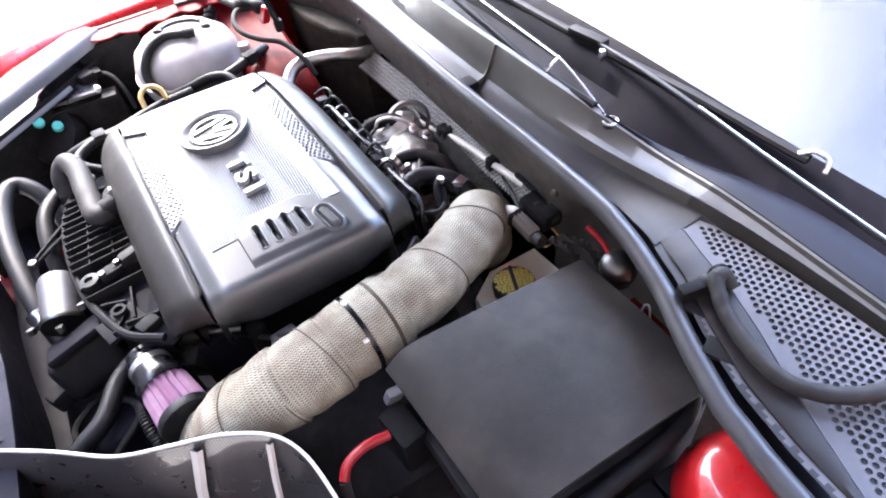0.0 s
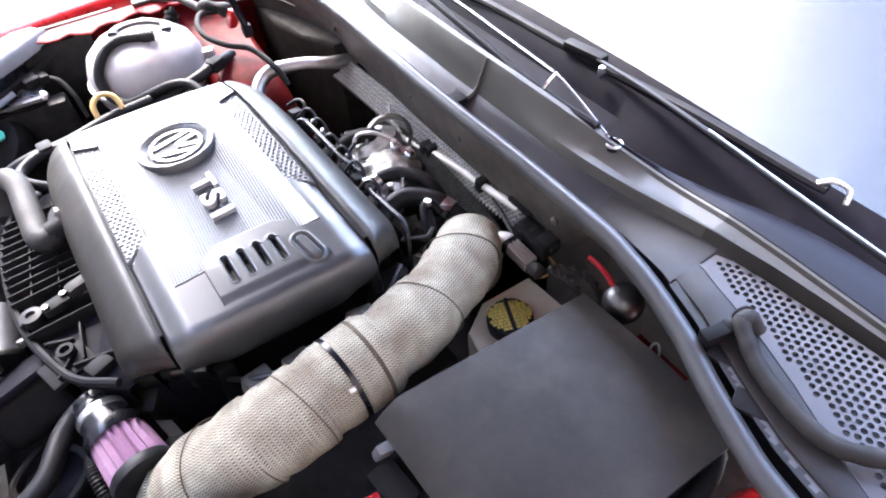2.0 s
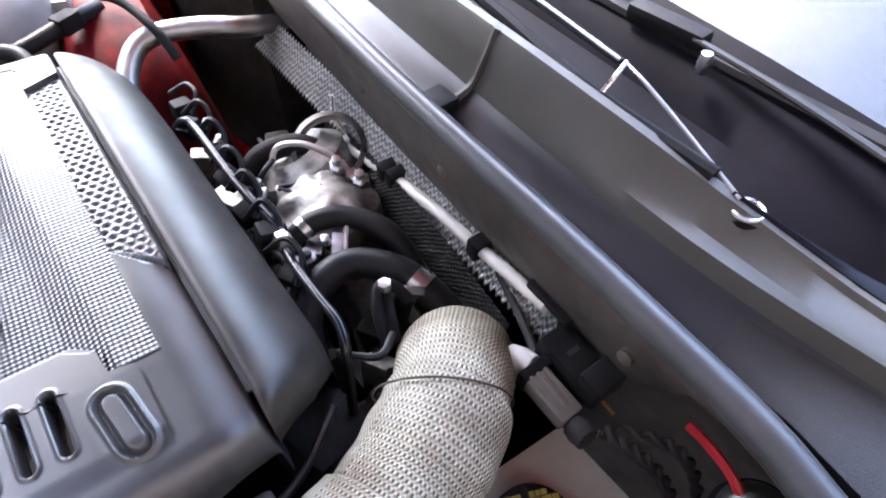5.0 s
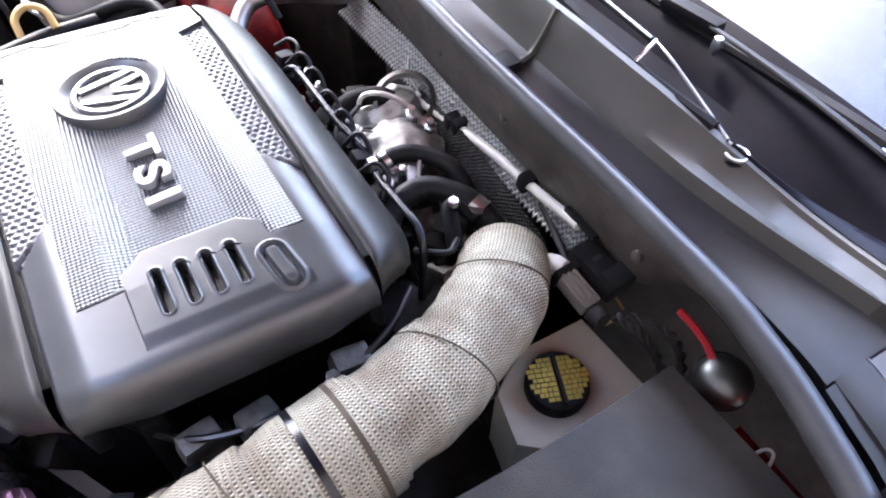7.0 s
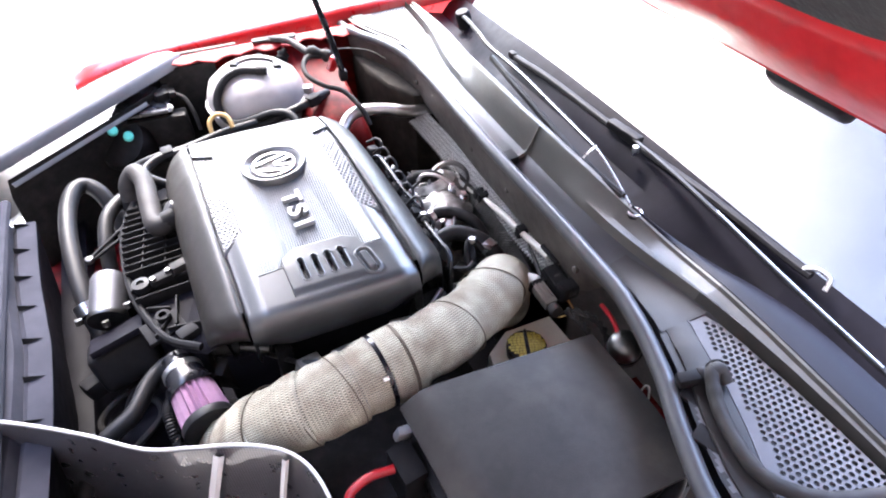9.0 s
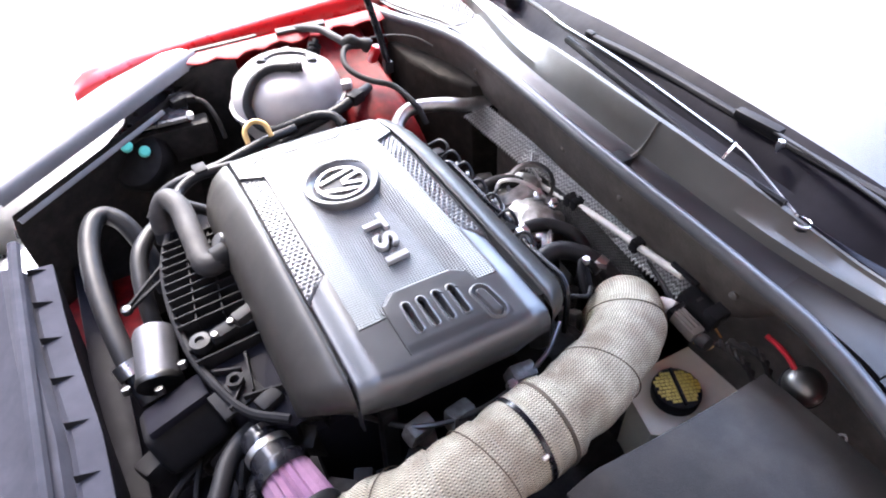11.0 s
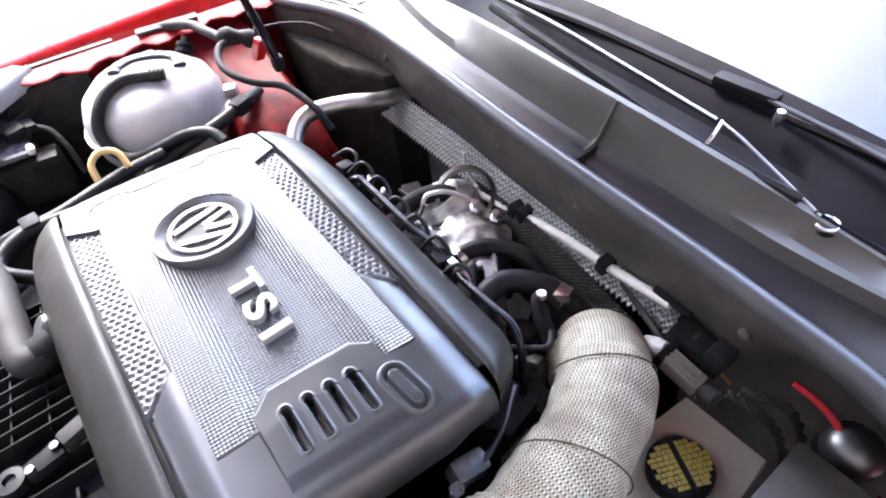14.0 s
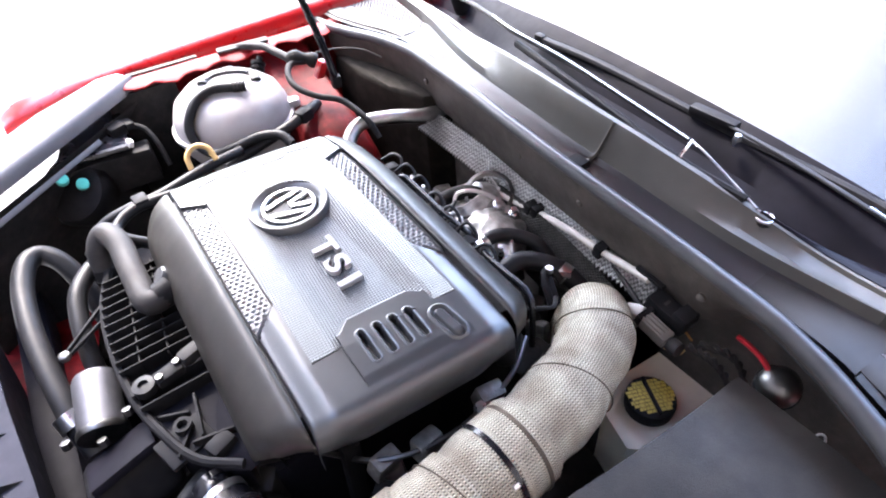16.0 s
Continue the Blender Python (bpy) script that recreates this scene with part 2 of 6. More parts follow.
def box(size, at=(0, 0, 0), bevel=0.002, rot=(0, 0, 0), into=None, seg=2):
    bm = bmesh.new()
    bmesh.ops.create_cube(bm, size=1, matrix=Matrix.Diagonal((*size, 1)))
    if bevel:
        bmesh.ops.bevel(bm, geom=bm.edges[:], offset=bevel, segments=seg, affect='EDGES', profile=0.6)
    bmesh.ops.transform(bm, matrix=pose(*at, *rot), verts=bm.verts)
    return join(into, bm)


def join(into, bm):
    if into is None:
        return bm
    me = bpy.data.meshes.new("tmp")
    bm.to_mesh(me)
    bm.free()
    into.from_mesh(me)
    bpy.data.meshes.remove(me)
    return into


def spline(pts, n=8):
    """Points on a smooth curve through pts."""
    P = [Vector(p) for p in pts]
    P = [2 * P[0] - P[1]] + P + [2 * P[-1] - P[-2]]
    out = []
    for i in range(1, len(P) - 2):
        a, b, c, d = P[i - 1:i + 3]
        for k in range(n):
            t = k / n
            out.append(0.5 * (2 * b + (c - a) * t + (2 * a - 5 * b + 4 * c - d) * t * t + (3 * b - a - 3 * c + d) * t ** 3))
    out.append(P[-2])
    return out


def tube(pts, r, seg=12, n=8, into=None, caps=True, smooth_path=True, squash=1.0):
    """A tube along a smooth path; r is a radius or a function of the length along it, u and v in metres."""
    bm = bmesh.new()
    uv = bm.loops.layers.uv.new("uv")
    C = spline(pts, n) if smooth_path else [Vector(p) for p in pts]
    T = [(C[min(i + 1, len(C) - 1)] - C[max(i - 1, 0)]).normalized() for i in range(len(C))]
    up = Vector((0, 0, 1)) if abs(T[0].z) < 0.9 else Vector((1, 0, 0))
    side = T[0].cross(up).normalized()
    rings, lens, s = [], [], 0.0
    for i, c in enumerate(C):
        if i:
            s += (c - C[i - 1]).length
            side = (side - T[i] * side.dot(T[i])).normalized()
        b = side.cross(T[i])
        rad = r(s) if callable(r) else r
        rings.append([bm.verts.new(c + (side * math.cos(a) + b * math.sin(a) * squash) * rad) for a in (2 * math.pi * k / seg for k in range(seg))])
        lens.append((s, rad))
    mean = sum(q[1] for q in lens) / len(lens)
    for i in range(len(C) - 1):
        for k in range(seg):
            f = bm.faces.new((rings[i][k], rings[i][(k + 1) % seg], rings[i + 1][(k + 1) % seg], rings[i + 1][k]))
            for loop, (ii, kk) in zip(f.loops, ((i, k), (i, k + 1), (i + 1, k + 1), (i + 1, k))):
                loop[uv].uv = (kk / seg * 2 * math.pi * mean, lens[ii][0])
    if caps:
        bm.faces.new(rings[0][::-1])
        bm.faces.new(rings[-1])
    return join(into, bm)


def turned(profile, at=(0, 0, 0), rot=(0, 0, 0), seg=32, into=None):
    """A turned shape from (radius, height) pairs, closed where the radius is nought."""
    bm = bmesh.new()
    rings = []
    for r, h in profile:
        if r < 1e-6:
            rings.append([bm.verts.new((0, 0, h))])
        else:
            rings.append([bm.verts.new((r * math.cos(a), r * math.sin(a), h)) for a in (2 * math.pi * k / seg for k in range(seg))])
    for a, b in zip(rings, rings[1:]):
        for k in range(seg):
            j = (k + 1) % seg
            if len(a) == 1 and len(b) == 1:
                continue
            if len(a) == 1:
                bm.faces.new((a[0], b[j], b[k]))
            elif len(b) == 1:
                bm.faces.new((a[k], a[j], b[0]))
            else:
                bm.faces.new((a[k], a[j], b[j], b[k]))
    bmesh.ops.transform(bm, matrix=pose(*at, *rot), verts=bm.verts)
    return join(into, bm)


def along(a, b):
    """Euler degrees that turn the z axis from a towards b."""
    e = (Vector(b) - Vector(a)).to_track_quat("Z", "Y").to_euler()
    return tuple(math.degrees(v) for v in e)


def sheet(rows, thick=0.0, into=None, closed=False):
    """A surface through rows of points, with u, v in metres; thick gives it a back, thick metres below along z."""
    bm = bmesh.new()
    uv = bm.loops.layers.uv.new("uv")
    G = [[Vector(p) for p in row] for row in rows]
    V = [[bm.verts.new(p) for p in row] for row in G]
    vs = [0.0]
    for a, b in zip(G, G[1:]):
        vs.append(vs[-1] + (b[len(b) // 2] - a[len(a) // 2]).length)
    us = []
    for row in G:
        u = [0.0]
        for a, b in zip(row, row[1:]):
            u.append(u[-1] + (b - a).length)
        us.append(u)
    for i in range(len(V) - 1):
        for k in range(len(V[0]) - 1):
            f = bm.faces.new((V[i][k], V[i][k + 1], V[i + 1][k + 1], V[i + 1][k]))
            for loop, (ii, kk) in zip(f.loops, ((i, k), (i, k + 1), (i + 1, k + 1), (i + 1, k))):
                loop[uv].uv = (us[ii][kk], vs[ii])
    if thick:
        W = [[bm.verts.new(p - Vector((0, 0, thick))) for p in row] for row in G]
        m, n = len(V), len(V[0])
        for i in range(m - 1):
            for k in range(n - 1):
                bm.faces.new((W[i][k], W[i + 1][k], W[i + 1][k + 1], W[i][k + 1]))
        rim = [(0, k) for k in range(n)] + [(i, n - 1) for i in range(1, m)] + [(m - 1, k) for k in range(n - 2, -1, -1)] + [(i, 0) for i in range(m - 2, 0, -1)]
        for (a, b), (c, d) in zip(rim, rim[1:] + rim[:1]):
            bm.faces.new((V[a][b], W[a][b], W[c][d], V[c][d]))
    return join(into, bm)


def slab(outline, z, thick, bevel=0.0015, into=None):
    """A plate of that outline; z is a height or a function of x, y giving its top."""
    bm = bmesh.new()
    f = z if callable(z) else (lambda x, y: z)
    top = [bm.verts.new((x, y, f(x, y))) for x, y in outline]
    low = [bm.verts.new((x, y, f(x, y) - thick)) for x, y in outline]
    cap = bm.faces.new(top)
    bm.faces.new(low[::-1])
    k = len(top)
    for i in range(k):
        bm.faces.new((top[i], low[i], low[(i + 1) % k], top[(i + 1) % k]))
    if bevel:
        bmesh.ops.bevel(bm, geom=list(cap.edges), offset=bevel, segments=2, affect='EDGES', profile=0.6)
    return join(into, bm)


def lerp(table, y):
    """Straight-line table lookup: rows of (y, value, ...)."""
    if y <= table[0][0]:
        return table[0][1:]
    for a, b in zip(table, table[1:]):
        if y <= b[0]:
            t = (y - a[0]) / (b[0] - a[0])
            return tuple(p + (q - p) * t for p, q in zip(a[1:], b[1:]))
    return table[-1][1:]


def ease(lo, hi, x):
    t = min(1.0, max(0.0, (x - lo) / (hi - lo)))
    return t * t * (3 - 2 * t)


def inside(poly, x, y):
    hit = False
    for (x0, y0), (x1, y1) in zip(poly, poly[1:] + poly[:1]):
        if (y0 > y) != (y1 > y) and x < x0 + (y - y0) / (y1 - y0) * (x1 - x0):
            hit = not hit
    return hit


# ---- setting: ground, body shell, cowl, glass ----
CENTRE = 0.755  # the car's middle line


def ground():
    bm = bmesh.new()
    bmesh.ops.create_grid(bm, x_segments=24, y_segments=24, size=60)
    solo("ground", bm, CONCRETE, "pale sunlit concrete drive", "ground", "structure", smooth=False)
    rng = random.Random(4)
    verts, faces = [], []
    for i in range(14000):
        x, y = rng.uniform(-16, -2), rng.uniform(7.0, 15.0)
        a, h, w = rng.uniform(0, 6.28), rng.uniform(0.05, 0.16), 0.03
        dx, dy = math.cos(a) * w, math.sin(a) * w
        k = len(verts)
        verts += [(x - dx, y - dy, 0.0), (x + dx, y + dy, 0.0), (x + rng.uniform(-.05, .05), y + rng.uniform(-.05, .05), h)]
        faces.append((k, k + 1, k + 2))
    me = bpy.data.meshes.new("lawn")
    me.from_pydata(verts, [], faces)
    me.materials.append(GRASS)
    tagged(new("lawn", me), "sunlit green lawn beside the drive", "grass", kind="stuff")


def sky_blockers():
    # Unseen walls, added only to block sky light and darken reflections in the bay.
    solo("sky_block_front", box((0.25, 15.0, 5.6), (-3.0, 1.2, 2.8), 0.02), BLOCKWALL, "unseen dark wall added ahead of the car to block sky light", "wall", "structure")
    solo("sky_block_side", box((9.0, 0.25, 5.6), (0.5, -1.55, 2.8), 0.02), BLOCKWALL, "unseen dark wall added beside the car to block sky light", "wall", "structure")


def wall_strip(name, outline, material, label, thick=0.02):
    """An upright panel along a plan outline of (x, y, low, high)."""
    rows = [[(x, y, lo) for x, y, lo, hi in outline], [(x, y, (lo + hi) / 2) for x, y, lo, hi in outline], [(x, y, hi) for x, y, lo, hi in outline]]
    bm = sheet(rows)
    bmesh.ops.solidify(bm, geom=bm.faces[:], thickness=thick)
    return solo(name, bm, material, label, "body panel", "structure")


def shell():
    bm = box((1.3, 1.3, 0.02), (0.02, 0.72, 0.28), 0.004)
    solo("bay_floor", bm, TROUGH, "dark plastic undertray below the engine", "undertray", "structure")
    wall_strip("firewall", [(0.445, 0.16, 0.28, 0.835), (0.442, 0.44, 0.28, 0.84), (0.407, 0.52, 0.28, 0.84), (0.407, 0.8, 0.28, 0.84), (0.400, 1.1, 0.28, 0.84), (0.385, 1.26, 0.28, 0.83)], FIREWALL, "brown-black coated firewall behind the engine")
    wall_strip("inner_wing_far", [(0.42, 1.33, 0.28, 0.84), (0.2, 1.39, 0.28, 0.845), (0.0, 1.385, 0.28, 0.845), (-0.10, 1.388, 0.28, 0.842)], REDSHADE, "red painted inner wing with dirt, shade painted in")
    # Front of the inner wing, coloured dark because the area reads dark.
    wall_strip("wing_front_dark", [(-0.10, 1.388, 0.28, 0.842), (-0.2, 1.378, 0.28, 0.80), (-0.3, 1.35, 0.28, 0.74), (-0.5, 1.29, 0.28, 0.66)], SOOT, "dark panel added behind the headlight")
    wall_strip("inner_wing_near", [(0.45, 0.0, 0.28, 0.80), (0.2, -0.03, 0.28, 0.80), (0.0, -0.04, 0.28, 0.78), (-0.3, -0.02, 0.28, 0.74), (-0.5, 0.06, 0.28, 0.68)], REDSHADE, "red painted inner wing with dirt, shade painted in")
    for name, side in (("wing_far", 1), ("wing_near", -1)):
        rows = []
        for x, edge, top in ((-0.32, 0.648, 0.826), (-0.29, 0.65, 0.838), (-0.2, 0.652, 0.856), (-0.06, 0.655, 0.864), (0.1, 0.658, 0.870), (0.28, 0.66, 0.875), (0.42, 0.66, 0.88), (0.7, 0.66, 0.89), (1.2, 0.67, 0.90)):
            sec = [(0.0, -0.035), (0.004, -0.012), (0.012, -0.003), (0.03, 0.003), (0.06, 0.006), (0.10, -0.004), (0.135, -0.03), (0.16, -0.08), (0.175, -0.2), (0.17, -0.42)]
            rows.append([(x, CENTRE + side * (edge + a + (0.15 if side < 0 else 0)), top + b) for a, b in sec])
        bm = sheet(rows)
        bmesh.ops.solidify(bm, geom=bm.faces[:], thickness=0.003)
        solo(name, bm, RED, "glossy red painted front wing", "car wing", "structure")
    # flange and strut towers
    rows = []
    for k in range(28):
        x, w = -0.13 + 0.0185 * k, 0.006 * math.sin(k * 1.9) + 0.004 * math.sin(k * 0.8)
        rows.append([(x, 1.358 + w, 0.843 + w * 0.3), (x, 1.372 + w * 0.4, 0.850), (x, 1.39, 0.851), (x, 1.416, 0.838)])
    solo("wing_flange", sheet(rows, 0.003), REDFLANGE, "red wing flange with wavy edge", "flange", "structure")
    # Added panel that puts the inner wing's dark area into colour.
    solo("wing_dark_panel", box((0.125, 0.012, 0.30), (-0.085, 1.372, 0.685), 0.004), SOOT, "dark panel added on the inner wing", "liner", "structure")
    rows = []
    for k in range(25):
        x = 0.120 + 0.0066 * k
        fall = 0.16 * max(0.0, (x - 0.236) / 0.038) ** 2 + 0.05 * max(0.0, (0.150 - x) / 0.03) ** 2
        rows.append([(x, y, z - fall + 0.0035 * math.sin(x * 70 + y * 22)) for y, z in ((1.392, 0.842), (1.372, 0.826), (1.345, 0.808), (1.300, 0.792), (1.245, 0.783), (1.190, 0.777), (1.140, 0.766), (1.095, 0.742), (1.065, 0.700), (1.050, 0.62))])
    solo("strut_tower", sheet(rows, 0.003), REDSHADE, "dusty red painted strut tower slope, shade painted in", "strut tower", "structure")
    # Added block: the corner's darkness is put into its shape and colour.
    solo("corner_fill", slab([(0.290, 1.35), (0.405, 1.32), (0.405, 1.07), (0.350, 1.085), (0.318, 1.16), (0.296, 1.25)], 0.795, 0.30, 0.012), CORNER, "near-black block added to darken the bay corner", "liner", "structure")
    prof = [(0.085, -0.5), (0.080, -0.12), (0.072, -0.05), (0.060, -0.018), (0.042, -0.003), (0.02, 0.002), (0.0, 0.003)]
    solo("strut_tower", turned(prof, (0.295, 0.072, 0.805), seg=40), RED, "glossy red strut tower dome", "strut tower", "structure")


# cross sections of the cowl by distance from the middle line:
# seal x, seal z, step foot x, step foot z, lip x, lip z, glass foot x, glass foot z
SECTIONS = [
    (0.00, 0.366, 0.858, 0.407, 0.857, 0.424, 0.913, 0.530, 0.905),
    (0.10, 0.367, 0.858, 0.408, 0.857, 0.427, 0.911, 0.532, 0.903),
    (0.20, 0.370, 0.857, 0.409, 0.857, 0.436, 0.902, 0.536, 0.898),
    (0.27, 0.371, 0.856, 0.412, 0.857, 0.447, 0.890, 0.540, 0.892),
    (0.31, 0.371, 0.855, 0.416, 0.857, 0.458, 0.879, 0.544, 0.887),
    (0.345, 0.371, 0.855, 0.421, 0.857, 0.468, 0.869, 0.548, 0.882),
    (0.38, 0.370, 0.854, 0.427, 0.857, 0.472, 0.867, 0.552, 0.878),
    (0.44, 0.360, 0.852, 0.437, 0.858, 0.473, 0.871, 0.560, 0.870),
    (0.50, 0.343, 0.849, 0.445, 0.857, 0.474, 0.870, 0.568, 0.862),
    (0.56, 0.318, 0.846, 0.449, 0.856, 0.474, 0.868, 0.577, 0.854),
    (0.62, 0.298, 0.843, 0.452, 0.854, 0.474, 0.866, 0.585, 0.846),
    (0.68, 0.288, 0.842, 0.453, 0.852, 0.474, 0.863, 0.594, 0.838),
    (0.76, 0.281, 0.840, 0.454, 0.850, 0.474, 0.859, 0.604, 0.830),
    (0.92, 0.272, 0.836, 0.455, 0.844, 0.474, 0.851, 0.622, 0.814),
]


def cowl_at(y):
    return lerp(SECTIONS, abs(y - CENTRE))


def cowl():
    ys = [CENTRE + 0.012 * k for k in range(-74, 61)]
    tray, wall, back = [], [], []
    for y in ys:
        sx, sz, fx, fz, lx, lz, gx, gz = cowl_at(y)
        drop = 0.020 * ease(0.452, 0.53, abs(y - CENTRE))
        tray.append([(sx - 0.004, y, sz - (0.045 if y > 0.47 else 0.020)), (sx, y, sz - 0.008), (sx + 0.012, y, sz - 0.008), (sx + 0.016, y, sz - 0.009 - drop), ((sx + fx) / 2, y, (sz + fz) / 2 - 0.006 - drop), (fx - 0.008, y, fz - 0.003 - drop), (fx + 0.001, y, fz + 0.004 - drop)])
        wall.append([(fx + 0.001, y, fz + 0.004 - drop), (fx + 0.006, y, fz + 0.016), ((fx + lx) / 2, y, (fz + lz) / 2), (lx - 0.003, y, lz - 0.004), (lx, y, lz), (lx + 0.006, y, lz + 0.001), (lx + 0.014, y, lz - 0.006), (lx + 0.020, y, lz - 0.03)])
        back.append([(lx + 0.019, y, lz - 0.03), (lx + 0.03, y, lz - 0.045), (gx - 0.02, y, gz - 0.035), (gx, y, gz - 0.012), (gx + 0.03, y, gz + 0.006)])
    cowl_thing = thing("cowl_panel", "dark grey moulded plastic cowl panel with vents", "cowl", (0.42, CENTRE, 0.85), kind="structure")
    part("tray", sheet(tray), TRAY, cowl_thing, "blue-black satin tray behind the seal")
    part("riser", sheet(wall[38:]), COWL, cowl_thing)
    # Same cowl plastic; the near end's darker reflection is put into its colour.
    part("riser", sheet(wall[:39]), COWLSHADE, cowl_thing, "near end of the riser, shade painted in")
    part("trough", sheet(back), TROUGH, cowl_thing, "near-black trough under the wipers, shade in its colour")
    # Sheet added over the cowl's back; its bluish reflection is put into the colour.
    shelf = []
    for k in range(60):
        y = 0.485 - 0.0105 * k
        lx, lz = cowl_at(y)[4:6]
        w = 0.004 + 0.052 * ease(0.49, 0.20, y)
        shelf.append([(lx + 0.004, y, lz + 0.0016), (lx + 0.004 + w * 0.3, y, lz + 0.003), (lx + 0.004 + w * 0.7, y, lz + 0.0015), (lx + 0.004 + w, y, lz - 0.006)])
    part("shelf", sheet(shelf, 0.002), SHELF, cowl_thing, "satin shelf behind the lip, bluish reflection in its colour")
    # moulded joint strap and clip foot
    sx, sz, fx, fz, lx, lz, *_ = cowl_at(0.69)
    part("joint_strap", tube([(sx + 0.018, 0.700, sz - 0.004), (fx, 0.698, fz + 0.006), ((fx + lx) / 2, 0.693, (fz + lz) / 2 + 0.001), (lx, 0.689, lz + 0.001)], 0.0035, 6), COWL, cowl_thing)
    part("clip_foot", box((0.022, 0.026, 0.012), (sx + 0.012, 0.70, sz + 0.002), 0.002, (0, 0, 4)), BLACK, cowl_thing)
    # perforated decks, one on each side
    zone = [(0.424, 0.294), (0.440, 0.284), (0.449, 0.20), (0.450, -0.10), (0.29, -0.10), (0.328, 0.02), (0.364, 0.10), (0.383, 0.165), (0.396, 0.205)]
    field = [(0.405, 0.300), (0.460, 0.300), (0.470, 0.20), (0.470, -0.14), (0.22, -0.14), (0.24, 0.01), (0.29, 0.10), (0.345, 0.205)]
    for side in (-1, 1):
        bm, plain = bmesh.new(), bmesh.new()
        p, dy = 0.0080, 0.0068
        rows = int((0.46 if side < 0 else 0.33) / dy)
        for j in range(rows):
            yy = [0.334 - dy * j, 0.334 - dy * (j + 1)]
            if yy[0] > 0.303:
                continue
            e = [cowl_at(y) for y in yy]
            x0, x1 = [q[0] + 0.014 for q in e], [q[2] + 0.0 for q in e]
            z = lambda x: 0.854 + 0.004 * ease(0.3, 0.47, x)

            def put(pts, down=0.0, into=None):
                ring3 = [(x, y if side < 0 else 2 * CENTRE - y, z(x)) for x, y in pts]
                if down:
                    ring3 += [(x, y, h - down) for x, y, h in reversed(ring3)]
                into = into or bm
                into.faces.new([into.verts.new(q) for q in ring3])

            right, count = min(x1), 0
            put([(right, yy[0]), (x1[0], yy[0]), (x1[1], yy[1]), (right, yy[1])], 0.0, plain) if max(x1) - right > 1e-5 else None
            x = right
            first = p * (0.5 if j % 2 else 1.0)
            while x - p > max(x0):
                step = first if count == 0 else p
                a, b = x - step, x
                cx, cy = (a + b) / 2, (yy[0] + yy[1]) / 2
                if step == p and inside(zone, cx, cy):
                    r = 0.0029
                    ring = [(cx + r * math.cos(k * math.pi / 4 + math.pi / 8), cy + r * math.sin(k * math.pi / 4 + math.pi / 8)) for k in range(8)]
                    out = [(b, cy + r * 0.4), (cx + r * .4, yy[0]), (cx - r * .4, yy[0]), (a, cy + r * 0.4), (a, cy - r * 0.4), (cx - r * .4, yy[1]), (cx + r * .4, yy[1]), (b, cy - r * 0.4)]
                    for k in range(8):
                        put([out[k], ring[k], ring[(k + 1) % 8], out[(k + 1) % 8]])
                        put([ring[k], ring[(k + 1) % 8]], 0.0025)
                    for corner, k in (((b, yy[0]), 0), ((a, yy[0]), 2), ((a, yy[1]), 4), ((b, yy[1]), 6)):
                        put([out[k], corner, out[(k + 1) % 8]])
                else:
                    put([(b, yy[0]), (a, yy[0]), (a, yy[1]), (b, yy[1])], 0.0, bm if inside(field, cx, cy) else plain)
                x, count = a, count + 1
            put([(x, yy[0]), (x0[0], yy[0]), (x0[1], yy[1]), (x, yy[1])], 0.0, plain)
        bmesh.ops.remove_doubles(plain, verts=plain.verts, dist=1e-5)
        part("deck", plain, DECK, cowl_thing, "dull grey plain deck", smooth=False)
        # plain deck step between the seal and the perforated field, with its moulded edge
        step, lip = [], []
        for j in range(54 if side < 0 else 38):
            y = 0.302 - 0.0078 * j
            e = cowl_at(y)
            a, b = e[0] + 0.022, lerp([(-0.13, 0.270), (0.02, 0.316), (0.087, 0.340), (0.104, 0.346), (0.164, 0.371), (0.208, 0.386), (0.270, 0.402), (0.296, 0.411), (0.338, 0.412)], y)[0]
            b = min(max(b, a + 0.004), e[2] - 0.001)
            h = 0.8565 + 0.004 * ease(0.3, 0.47, b) - 0.0022 * ease(0.265, 0.302, y)
            yy = y if side < 0 else 2 * CENTRE - y
            step.append([(a, yy, h - 0.012), (a + 0.0015, yy, h - 0.001), (a + 0.3 * (b - a), yy, h + 0.0012), (b - 0.002, yy, h + 0.0010), (b, yy, h - 0.003)])
            lip.append((b, yy, h + 0.0002))
        ramp = []
        for j in range(15):
            y = 0.430 - 0.00915 * j
            sx, sz, fx, fz = cowl_at(y)[:4]
            t, yy = ease(0.430, 0.302, y), y if side < 0 else 2 * CENTRE - y
            low = [(sx + 0.016, sz - 0.0088), ((sx + fx) / 2, (sz + fz) / 2 - 0.0058), (fx - 0.008, fz - 0.0028), (fx, fz + 0.003)]
            ramp.append([(x, yy, h + t * max(0.0, 0.8546 + 0.004 * ease(0.3, 0.47, x) - h)) for x, h in low])
        part("deck_ramp", sheet(ramp), DECK, cowl_thing, "dull grey-brown ramp up to the grille")
        part("deck_step", sheet(step), DECK, cowl_thing, "dull grey-brown deck beside the grille")
        part("grille_edge", tube(lip, 0.0012, 6, 1), GRILLE, cowl_thing, "pale moulded edge of the grille")
        bmesh.ops.remove_doubles(bm, verts=bm.verts, dist=1e-5)
        part("perforated_grille", bm, GRILLE, cowl_thing, "light grey perforated air inlet grille", smooth=False)
    # rubber seal along the front edge
    pts = [(cowl_at(y)[0] - 0.002, y, cowl_at(y)[1]) for y in ys[::2]]
    seal = thing("bonnet_seal", "satin black rubber bonnet seal along the cowl", "seal", (0.366, CENTRE, 0.85), kind="structure")
    part("bulb", tube(pts, 0.0108, 12, 2), SEAL, seal)
